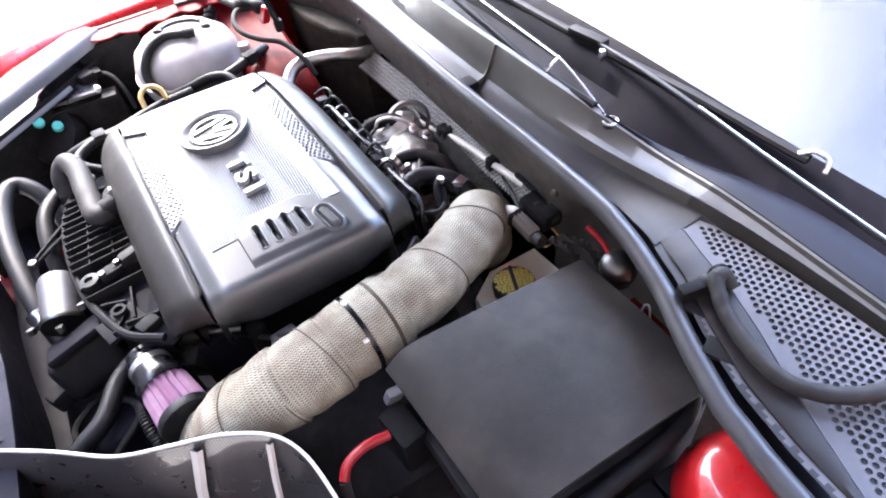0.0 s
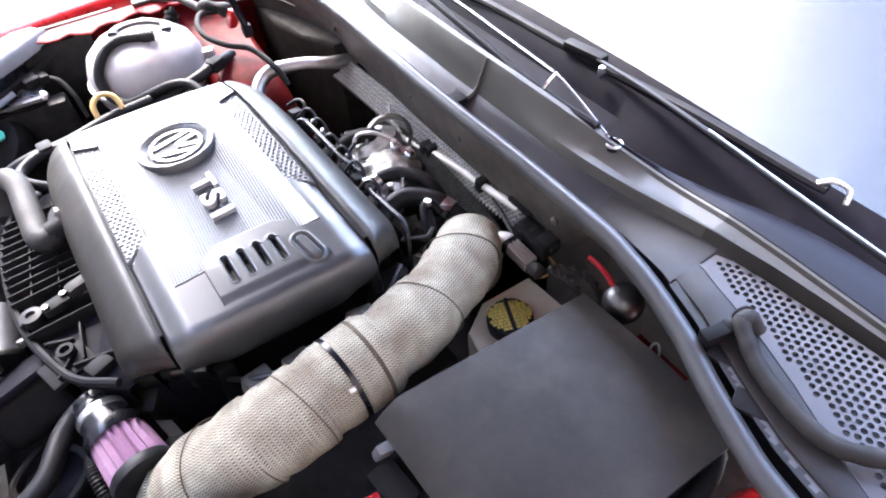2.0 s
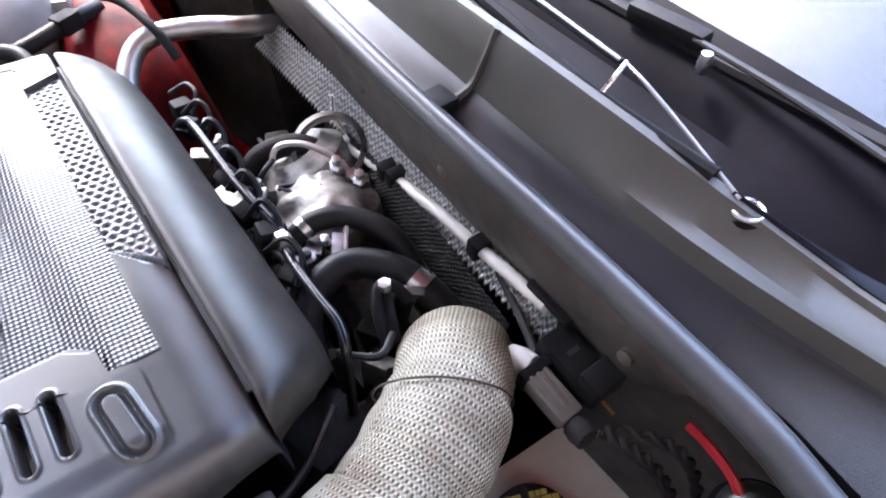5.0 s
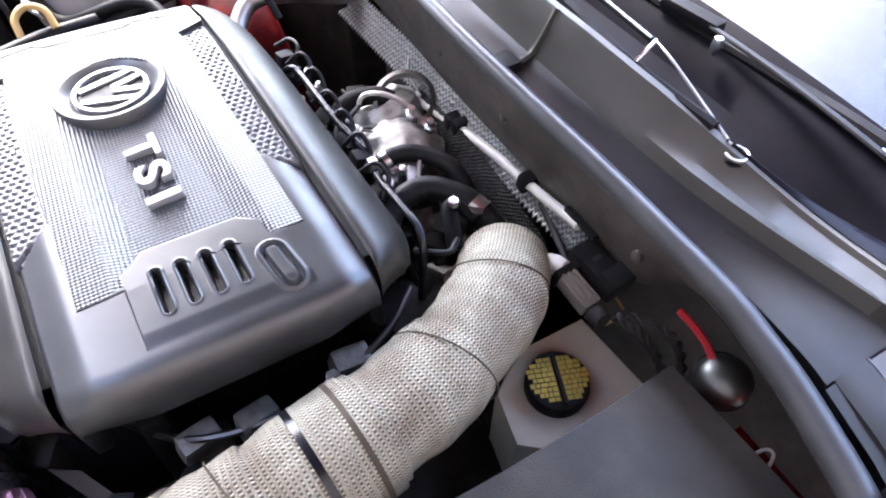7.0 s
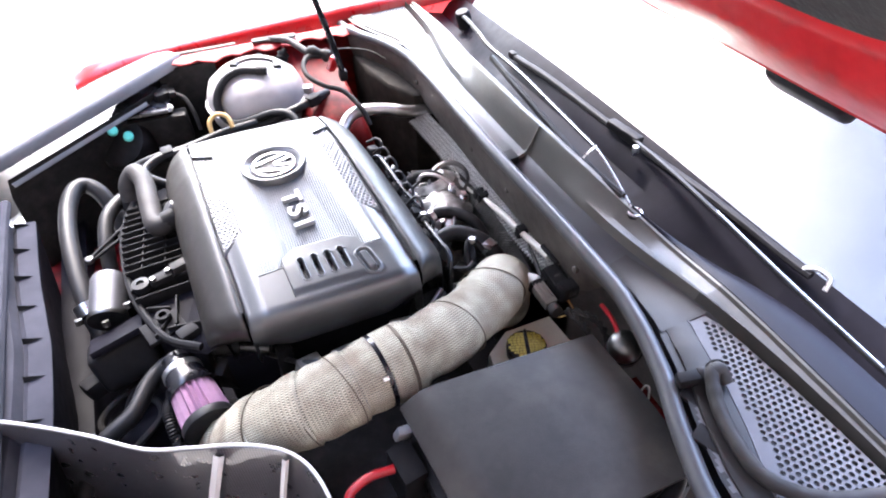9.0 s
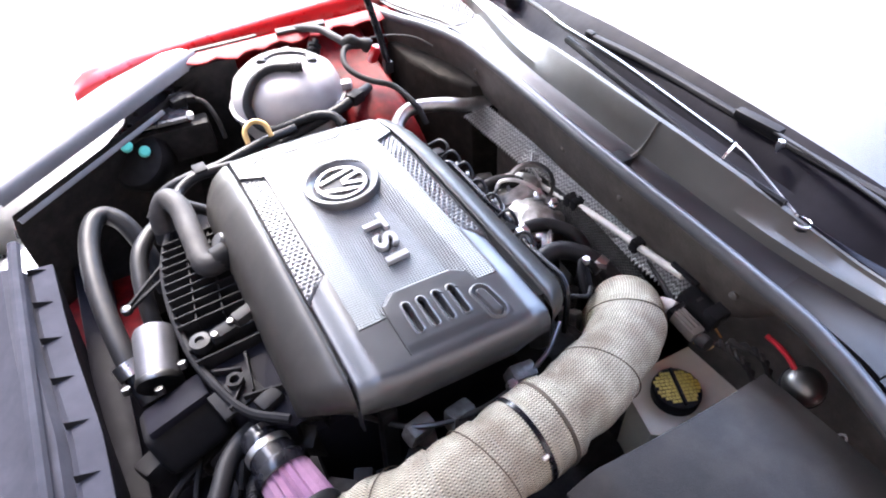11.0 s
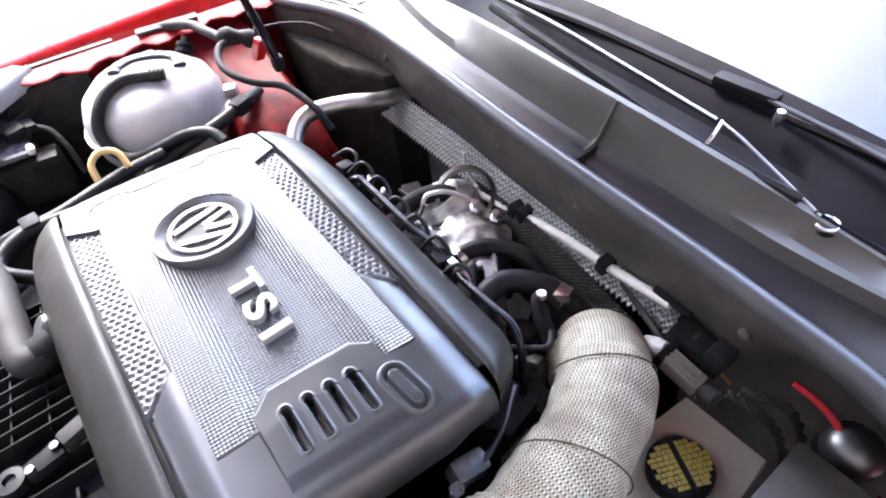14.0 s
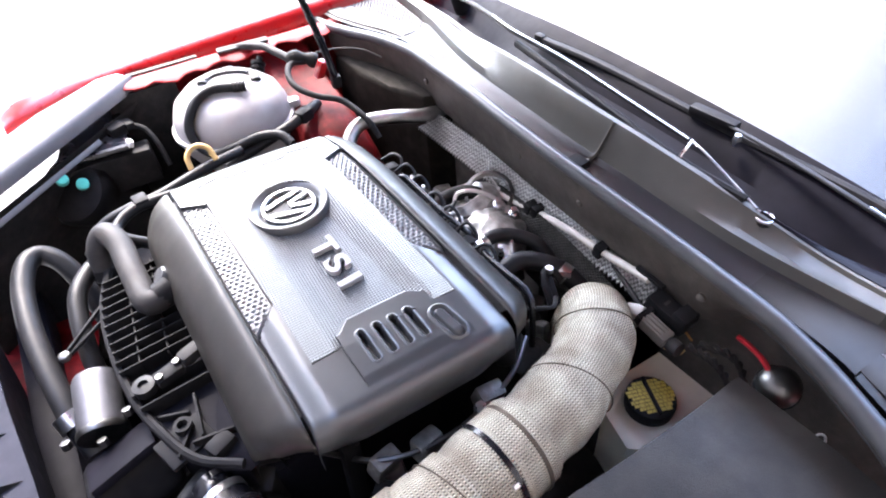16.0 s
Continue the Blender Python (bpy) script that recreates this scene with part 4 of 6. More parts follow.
def reservoir():
    res = thing("brake_fluid_reservoir", "translucent white brake fluid reservoir with black cap", "fluid reservoir", (0.28, 0.435, 0.60))
    part("body", slab([(0.212, 0.402), (0.222, 0.450), (0.262, 0.478), (0.338, 0.478), (0.345, 0.392), (0.25, 0.372)], 0.722, 0.16, 0.008), RESERVOIR, res)
    part("neck", turned([(0.024, -0.03), (0.024, 0.004), (0.0, 0.004)], (0.271, 0.429, 0.724), seg=24), RESERVOIR, res)
    cap = part("cap", turned([(0.0280, -0.016), (0.0290, -0.004), (0.0278, 0.001), (0.025, 0.003), (0.0, 0.0032)], (0.271, 0.4285, 0.738), seg=40), BLACK, res, "black screw cap")
    part("cap_rib", box((0.0035, 0.050, 0.006), (0.271, 0.4285, 0.7425), 0.001, (0, 0, -20)), BLACK, cap)
    # unreadable print as short bars
    rng = random.Random(7)
    bm = bmesh.new()
    for side in (-1, 1):
        for k in range(9):
            w = 0.0195 * math.sqrt(max(0.1, 1 - ((k - 4) / 4.9) ** 2))
            x = 0.0
            while x < w:
                ln = rng.uniform(0.003, 0.007)
                q = Matrix.Translation((0.271, 0.4285, 0.7419)) @ pose(0, 0, 0, 0, 0, -20)
                m = q @ Matrix.Translation((side * (0.0028 + x + ln / 2), (k - 4) * 0.0047, 0))
                bmesh.ops.create_cube(bm, size=1, matrix=m @ Matrix.Diagonal((ln, 0.0040 + rng.uniform(-.0006, .0004), 0.0007, 1)))
                x += ln + 0.0007
    part("warning_print", bm, YELLOW, cap, "yellow printed bars", smooth=False)


def near_corner():
    knob = thing("firewall_sensor", "dull silver domed sensor cap by the firewall", "sensor", (0.374, 0.352, 0.74))
    part("dome", turned([(0.0228, -0.008), (0.0226, -0.004), (0.021, 0.006), (0.013, 0.014), (0.0, 0.016)], (0.374, 0.352, 0.772), (15, -20, 0), seg=32), DULLSTEEL, knob)
    part("collar", turned([(0.020, -0.04), (0.0225, -0.014), (0.0242, -0.012), (0.0242, -0.008), (0.0225, -0.007)], (0.374, 0.352, 0.772), (15, -20, 0), seg=32), BLACK, knob, "black plastic collar")
    solo("red_lead", tube([(0.376, 0.414, 0.790), (0.376, 0.398, 0.790), (0.375, 0.380, 0.787), (0.372, 0.364, 0.780)], 0.0034, 8), REDCABLE, "short red insulated lead at the firewall", "wire")
    rows = [[(0.358 + 0.002 * math.sin(k * 0.9), 0.322 - 0.0048 * k, 0.722), (0.363, 0.322 - 0.0048 * k, 0.735), (0.370, 0.322 - 0.0048 * k, 0.739), (0.378, 0.322 - 0.0048 * k, 0.739)] for k in range(16)]
    solo("inner_flange", sheet(rows, 0.003), REDSHADE, "red painted flange beside the battery, shade painted in", "flange", "structure")
    solo("wire_clip", tube([(0.368, 0.300, 0.738), (0.370, 0.297, 0.756), (0.371, 0.291, 0.758), (0.370, 0.286, 0.740)], 0.0013, 8), WHITE, "small pale wire clip beside the battery", "clip")
    solo("hex_bolt", turned([(0.011, -0.05), (0.011, 0.0), (0.0075, 0.001), (0.0075, 0.008), (0.0, 0.009)], (0.008, 0.272, 0.700), seg=6), DULLSTEEL, "hexagonal steel bolt beside the battery", "bolt")
    w = thing("wiring_loom", "taped grey wiring loom beside the reservoir", "wiring", (0.36, 0.43, 0.66))
    for path in ([(0.342, 0.446, 0.762), (0.352, 0.425, 0.756), (0.360, 0.405, 0.742), (0.362, 0.388, 0.715), (0.362, 0.375, 0.66)], [(0.352, 0.440, 0.764), (0.372, 0.415, 0.760), (0.380, 0.396, 0.742), (0.378, 0.380, 0.71), (0.376, 0.370, 0.66)]):
        line = spline(path, 12)
        for phase in (0.0, math.pi):
            coil = []
            for i, p in enumerate(line):
                a = i * 0.62 + phase
                coil.append((p.x + 0.0030 * math.cos(a), p.y + 0.0030 * math.sin(a) * 0.6, p.z + 0.0030 * math.sin(a) * 0.8))
            part("twisted_lead", tube(coil, 0.0027, 8, 1), GREYHOSE, w)
    part("orange_wire", tube([(0.345, 0.478, 0.765), (0.356, 0.466, 0.760), (0.362, 0.455, 0.748)], 0.0014, 6), BUTTONS, w)
    part("yellow_wire", tube([(0.322, 0.462, 0.755), (0.335, 0.452, 0.745), (0.348, 0.452, 0.742)], 0.0014, 6), OCHRE, w)
    duct = thing("cowl_hose", "grey ribbed hose clipped across the vent grille", "hose", (0.36, 0.12, 0.86))
    part("hose", tube([(0.384, 0.214, 0.866), (0.383, 0.224, 0.874), (0.374, 0.224, 0.874), (0.364, 0.208, 0.870), (0.356, 0.192, 0.867), (0.346, 0.161, 0.866), (0.341, 0.122, 0.866), (0.353, 0.095, 0.867), (0.379, 0.073, 0.869), (0.425, 0.057, 0.870), (0.46, 0.046, 0.870)], lambda s: 0.0078 + 0.0003 * math.sin(s * 310), 12, 14), GREYHOSE, duct)
    part("hose_end", tube([(0.3845, 0.2125, 0.864), (0.3835, 0.2235, 0.8745), (0.3745, 0.2245, 0.8745)], 0.0082, 12, 8), GREYHOSE, duct, "grey moulded hose end")
    part("clip", box((0.026, 0.014, 0.014), (0.353, 0.232, 0.864), 0.003, (0, -6, -14)), BLACK, duct)
    part("clip_band", box((0.012, 0.016, 0.014), (0.368, 0.229, 0.867), 0.005, (0, -6, -14)), RUBBER, duct)
    part("ring_clamp", tube([(0.389, 0.221, 0.864), (0.391, 0.225, 0.872), (0.388, 0.230, 0.878), (0.379, 0.233, 0.876), (0.374, 0.232, 0.866)], 0.0028, 8), BLACK, duct)
    for x, y, turn in ((0.353, 0.212, 20), (0.332, 0.168, 24)):
        part("tab", box((0.022, 0.036, 0.005), (x, y, 0.8525), 0.0015, (0, 0, turn)), BLACK, duct)


def air_scoop():
    scoop = thing("carbon_air_scoop", "glossy carbon fibre intake scoop with white strips as highlights", "air scoop", (-0.2, 0.42, 0.6))
    rim = spline([(-0.50, 0.600, 0.80), (-0.386, 0.546, 0.80), (-0.29, 0.487, 0.797), (-0.222, 0.436, 0.797), (-0.168, 0.411, 0.802), (-0.115, 0.390, 0.805), (-0.070, 0.362, 0.803), (-0.048, 0.328, 0.798), (-0.038, 0.279, 0.79), (-0.03, 0.20, 0.78)], 6)
    rows = [[(p.x, p.y + 0.010, p.z - 0.02), (p.x, p.y + 0.003, p.z), (p.x, p.y - 0.002, p.z - 0.002)] + [(p.x, p.y - 0.004 - 0.015 * q, p.z - 0.30 * q) for q in (0.03, 0.2, 0.5, 0.8, 1.0)] for p in rim]
    part("shell", sheet(rows, 0.002), CARBON, scoop)
    # White strips and rim bead stand in for highlights on the gloss carbon.
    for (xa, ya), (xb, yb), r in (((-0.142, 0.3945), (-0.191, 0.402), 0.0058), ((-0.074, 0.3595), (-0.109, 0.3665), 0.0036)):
        part("corner_highlight", sheet([[(x - r, y + r * 0.5 - 0.0035, z), (x, y - 0.006, z), (x + r, y - r * 0.5 - 0.0035, z)] for x, y, z in ((xa, ya, 0.800), ((xa + xb) / 2, (ya + yb) / 2 - 0.002, 0.73), (xb, yb - 0.004, 0.65))]), WHITE, scoop, "white strip standing in for the corner highlight")
    part("rim", tube([(p.x, p.y, p.z + 0.001) for p in rim], 0.0020, 8, 1), WHITE, scoop, "white bead standing in for the rim highlight")


battery()
reservoir()
near_corner()
air_scoop()


# ---- front left: manifold, throttle, hoses, filter ----
def manifold():
    man = thing("intake_manifold", "black ribbed plastic intake manifold", "intake manifold", (-0.2, 0.8, 0.6))
    edge = [(-0.205, 1.02), (-0.226, 0.985), (-0.244, 0.916), (-0.247, 0.839), (-0.238, 0.75), (-0.222, 0.689), (-0.193, 0.625), (-0.15, 0.59)]
    E = spline([(x, y, 0) for x, y in edge], 5)
    rows = [[(p.x, p.y, 0.60), (p.x + 0.002, p.y, 0.75), (p.x + 0.02, p.y, 0.758), (-0.12, p.y, 0.764), (-0.10, p.y, 0.60)] for p in E]
    part("plenum", sheet(rows), TROUGH, man)
    part("rim", tube([(p.x, p.y, 0.768) for p in E], 0.0055, 8, 1), BLACK, man)
    for y in [0.712, 0.734] + [0.778 + 0.0170 * k for k in range(11)]:
        x0 = min(E, key=lambda p: abs(p.y - y)).x
        part("rib", box((-0.128 - x0, 0.0020, 0.022), ((x0 - 0.128) / 2, y + 0.004, 0.769), 0.0005, (0, 0, 5)), BLACK, man)
    for x in (-0.212, -0.178):
        part("rib", box((0.0020, 0.190, 0.018), (x, 0.872, 0.767), 0.0005, (0, 0, -4)), BLACK, man)
    part("lower_plate", slab([(-0.224, 0.705), (-0.150, 0.700), (-0.146, 0.605), (-0.185, 0.628), (-0.212, 0.660)], lambda x, y: 0.760 + 0.04 * (y - 0.65), 0.02, 0.003), TROUGH, man)
    for x, y, ln, turn in ((-0.176, 0.676, 0.060, -4), (-0.200, 0.690, 0.034, 70), (-0.168, 0.640, 0.045, 82), (-0.196, 0.650, 0.040, -35)):
        part("plate_rib", box((0.003, ln, 0.012), (x, y, 0.766), 0.0008, (0, 0, turn)), BLACK, man)
    sensor = thing("pressure_sensor", "grey plastic pressure sensor with bolted ear", "sensor", (-0.19, 0.74, 0.78))
    part("body", box((0.034, 0.020, 0.014), (-0.190, 0.740, 0.781), 0.005, (0, 0, 16)), BLACK, sensor)
    part("bolt", turned([(0.0045, -0.004), (0.0045, 0.003), (0.0, 0.004)], (-0.200, 0.733, 0.789), seg=6), DULLSTEEL, sensor)
    part("bolt", turned([(0.0045, -0.004), (0.0045, 0.003), (0.0, 0.004)], (-0.178, 0.745, 0.789), seg=6), DULLSTEEL, sensor)
    part("lead", tube([(-0.148, 0.756, 0.788), (-0.138, 0.764, 0.784), (-0.134, 0.776, 0.772)], 0.004, 8), RUBBER, sensor)
    part("plug", box((0.030, 0.018, 0.016), (-0.160, 0.752, 0.785), 0.005, (0, 0, 22)), GREYHOSE, sensor)
    part("ear", turned([(0.013, -0.008), (0.013, 0.004), (0.006, 0.005), (0.005, 0.001), (0.0, 0.001)], (-0.219, 0.738, 0.781), seg=20), RUBBER, sensor)
    ring = thing("mount_eye", "round bolt eye on the manifold", "bolt eye", (-0.194, 0.668, 0.765))
    part("eye", turned([(0.010, -0.012), (0.010, 0.004), (0.006, 0.004), (0.0055, -0.004), (0.0, -0.004)], (-0.194, 0.668, 0.772), seg=18), BLACK, ring)
    part("plate", box((0.055, 0.04, 0.008), (-0.198, 0.655, 0.762), 0.002, (6, 0, 20)), BLACK, ring)
    solo("grey_connector", box((0.03, 0.022, 0.02), (-0.165, 0.628, 0.762), 0.005, (0, 0, 25)), BLACK, "black electrical connector at the manifold", "connector")


def throttle():
    thr = thing("throttle_motor", "silver cylindrical actuator on a black housing", "actuator", (-0.28, 0.79, 0.66))
    a, b = (-0.288, 0.752, 0.722), (-0.279, 0.832, 0.742)
    part("can", turned([(0.0275, 0.0), (0.0275, 0.070), (0.025, 0.077), (0.0, 0.079)], a, along(a, b), seg=32), CANALU, thr, "brushed aluminium can")
    part("flange", turned([(0.0, -0.004), (0.0285, -0.004), (0.030, 0.0), (0.029, 0.005), (0.0275, 0.006)], a, along(a, b), 28), DULLSTEEL, thr)
    part("housing", box((0.090, 0.085, 0.070), (-0.275, 0.700, 0.688), 0.018, (-26, -6, 14), seg=4), BLACK, thr)
    part("cover_plate", box((0.080, 0.070, 0.012), (-0.272, 0.702, 0.729), 0.005, (-26, -6, 14)), TROUGH, thr)
    part("square_boss", box((0.017, 0.013, 0.006), (-0.262, 0.690, 0.732), 0.0015, (-26, -6, 14)), RUBBER, thr)
    part("plug", box((0.034, 0.040, 0.026), (-0.322, 0.668, 0.675), 0.006, (-20, 0, 30)), BLACK, thr)
    part("lower_case", box((0.14, 0.09, 0.10), (-0.262, 0.625, 0.575), 0.03, (-10, 0, 10), seg=3), TROUGH, thr)
    for dx, dy in ((-0.036, 0.0), (0.034, 0.014), (0.002, -0.040)):
        part("bolt", turned([(0.006, -0.004), (0.006, 0.005), (0.0, 0.006)], (-0.288 + dx, 0.748 + dy * 0.5, 0.735), (-20, 0, 0), seg=6), DULLSTEEL, thr)


def hoses():
    big = thing("coolant_hose", "thick black rubber coolant hose arching forward", "hose", (-0.33, 0.98, 0.7))
    part("hose", tube([(-0.318, 0.78, 0.66), (-0.330, 0.83, 0.70), (-0.343, 0.935, 0.735), (-0.344, 1.02, 0.755), (-0.332, 1.075, 0.765), (-0.312, 1.092, 0.76), (-0.290, 1.075, 0.742), (-0.276, 1.04, 0.70), (-0.272, 1.01, 0.64)], 0.0150, 16, 8), RUBBER, big)
    part("hose_clip", tube([(-0.3265, 0.812, 0.687), (-0.3315, 0.828, 0.699)], 0.0200, 16, 2), STEEL, big, "steel spring clip")
    second = thing("vacuum_hose", "black rubber hose beside the manifold", "hose", (-0.28, 0.93, 0.7))
    part("hose", tube([(-0.285, 0.83, 0.68), (-0.283, 0.89, 0.735), (-0.277, 0.95, 0.76), (-0.262, 0.99, 0.765), (-0.235, 1.025, 0.76), (-0.20, 1.05, 0.74)], 0.0125, 14, 8), RUBBER, second)
    grey = thing("breather_hose", "soft grey rubber breather hose to the cover", "hose", (-0.19, 0.93, 0.78))
    part("hose", tube([(-0.232, 0.99, 0.75), (-0.228, 1.005, 0.79), (-0.210, 1.008, 0.812), (-0.196, 0.975, 0.812), (-0.192, 0.925, 0.808), (-0.189, 0.880, 0.803), (-0.187, 0.858, 0.801), (-0.182, 0.848, 0.800), (-0.172, 0.848, 0.800), (-0.155, 0.856, 0.802)], 0.0165, 14, 8), GREYHOSE, grey)
    part("cuff", tube([(-0.172, 0.851, 0.800), (-0.163, 0.853, 0.801), (-0.153, 0.857, 0.802)], 0.0185, 16, 3), BLACK, grey, "moulded cuff at the cover")
    part("cuff", tube([(-0.2315, 0.990, 0.752), (-0.2305, 0.996, 0.766)], 0.0182, 16, 3), BLACK, grey)
    twin = thing("coolant_pipes", "pair of black coolant pipes with a clip", "pipe", (-0.15, 1.05, 0.78))
    part("pipe", tube([(-0.245, 1.03, 0.77), (-0.215, 1.06, 0.79), (-0.17, 1.065, 0.80), (-0.12, 1.072, 0.80), (-0.045, 1.10, 0.80), (0.02, 1.13, 0.79)], 0.0085, 10), RUBBER, twin)
    part("pipe", tube([(-0.155, 0.985, 0.78), (-0.19, 1.0, 0.80), (-0.195, 1.03, 0.80), (-0.165, 1.055, 0.803), (-0.12, 1.062, 0.80), (-0.07, 1.07, 0.79)], 0.0085, 10), RUBBER, twin)
    part("clip", box((0.022, 0.026, 0.020), (-0.152, 1.066, 0.803), 0.004, (0, 0, 8)), BLACK, twin)
    low = thing("drain_hose", "black corrugated hose to the breather filter", "hose", (-0.25, 0.58, 0.68))
    part("hose", tube([(-0.34, 0.50, 0.66), (-0.303, 0.532, 0.705), (-0.258, 0.556, 0.718), (-0.230, 0.602, 0.722), (-0.190, 0.628, 0.724), (-0.145, 0.622, 0.724), (-0.105, 0.610, 0.722)], 0.012, 12, 8), RUBBER, low)
    part("fitting", tube([(-0.122, 0.616, 0.723), (-0.10, 0.607, 0.722), (-0.065, 0.588, 0.722)], 0.006, 10, 4), DULLSTEEL, low, "metal fitting")
    conduit = thing("conduit", "thin black corrugated conduit under the filter", "conduit", (-0.216, 0.54, 0.68))
    part("sleeve", tube([(-0.212, 0.585, 0.690), (-0.218, 0.560, 0.700), (-0.216, 0.530, 0.698), (-0.210, 0.495, 0.670)], lambda q: 0.0075 + 0.0010 * math.sin(q * 1500), 10, 40), RUBBER, conduit)
    solo("transmission_pipe", tube([(-0.08, 0.59, 0.72), (-0.02, 0.53, 0.735), (0.06, 0.515, 0.738), (0.15, 0.535, 0.745), (0.20, 0.57, 0.75)], 0.0035, 8), DULLSTEEL, "thin metal line below the engine cover", "pipe")
    solo("support_strut", box((0.022, 0.016, 0.16), (-0.052, 0.560, 0.668), 0.004, (0, 4, 10)), BLACK, "black plastic strut under the cover", "strut")
    for a, b in (((-0.30, 0.875, 0.755), (-0.24, 0.93, 0.765)), ((-0.305, 0.868, 0.750), (-0.235, 0.905, 0.765))):
        solo("link_rod", tube([a, ((a[0] + b[0]) / 2, (a[1] + b[1]) / 2, (a[2] + b[2]) / 2), b], 0.003, 6), BLACK, "thin black linkage rod", "rod", group="linkage rods")
    solo("link_ball", turned([(0.0, -0.008), (0.007, -0.004), (0.008, 0.0), (0.007, 0.004), (0.0, 0.008)], (-0.305, 0.870, 0.753), seg=14), DULLSTEEL, "small steel ball joint on the linkage", "ball joint")


def loose_wires():
    rng = random.Random(21)
    for k in range(5):
        x, y, z = rng.uniform(-0.31, -0.22), rng.uniform(0.56, 0.62), rng.uniform(0.62, 0.66)
        bend = rng.uniform(-0.03, 0.03)
        pts = [(x + bend * math.sin(q * 1.3) + 0.012 * q, y + 0.030 * q, z + 0.014 * math.sin(q * 0.9)) for q in range(6)]
        solo("loose_wire", tube(pts, rng.uniform(0.003, 0.006), 8, 6), SOOT, "thin black wire among the engine parts", "wire", group="loose wires")
    for k in range(8):
        x, y, z = rng.uniform(0.20, 0.29), rng.uniform(0.60, 0.80), rng.uniform(0.70, 0.74)
        pts = [(x, y, z)]
        for q in range(4):
            x, y, z = x + rng.uniform(-.02, .02), y + rng.uniform(-.01, .05), z + rng.uniform(-.012, .015)
            pts.append((x, y, z))
        solo("loose_wire", tube(pts, rng.uniform(0.002, 0.004), 8, 6), RUBBER, "thin black wire behind the engine", "wire", group="loose wires")


def filter_cone():
    f = thing("breather_filter", "small purple pleated breather filter with chrome neck", "air filter", (-0.17, 0.53, 0.68))
    a, b = Vector((-0.160, 0.487, 0.722)), Vector((-0.192, 0.612, 0.735))
    rot = along(a, b)
    ln = (b - a).length
    part("end_cap", turned([(0.0, 0.0), (0.030, 0.0), (0.035, 0.003), (0.0355, 0.012), (0.033, 0.016)], a, rot, 36), RUBBER, f, "black rubber end")
    n = 19
    bm = bmesh.new()
    lo = [bm.verts.new(((0.0335 if k % 2 else 0.0280) * math.cos(math.pi * k / n), (0.0335 if k % 2 else 0.0280) * math.sin(math.pi * k / n), 0.014)) for k in range(2 * n)]
    hi = [bm.verts.new(((0.0300 if k % 2 else 0.0248) * math.cos(math.pi * k / n), (0.0300 if k % 2 else 0.0248) * math.sin(math.pi * k / n), 0.068)) for k in range(2 * n)]
    for k in range(2 * n):
        bm.faces.new((lo[k], lo[(k + 1) % (2 * n)], hi[(k + 1) % (2 * n)], hi[k]))
    bmesh.ops.transform(bm, matrix=pose(*a, *rot), verts=bm.verts)
    part("pleats", bm, PURPLE, f, "purple pleated gauze", smooth=False)
    part("collar", turned([(0.031, 0.064), (0.033, 0.068), (0.032, 0.078), (0.028, 0.082), (0.0265, 0.098), (0.0, 0.099)], a, rot, 36), GLOSS, f)
    part("neck", turned([(0.0225, 0.090), (0.0225, 0.108), (0.0235, 0.110), (0.0235, 0.118), (0.021, 0.122), (0.0205, ln), (0.0, ln)], a, rot, 28), GLOSS, f)
    part("clamp", turned([(0.0262, 0.098), (0.0275, 0.099), (0.0275, 0.107), (0.0262, 0.108)], a, rot, 28), STEEL, f, "steel worm clamp")


def carrier_shift(y):
    """How far the front panel's edge draws back from the radiator's middle."""
    return lerp([(0.30, 0.016), (0.543, 0.013), (0.60, 0.010), (0.686, 0.003), (0.814, -0.019), (0.887, -0.029), (0.987, -0.040), (1.06, -0.048)], y)[0]


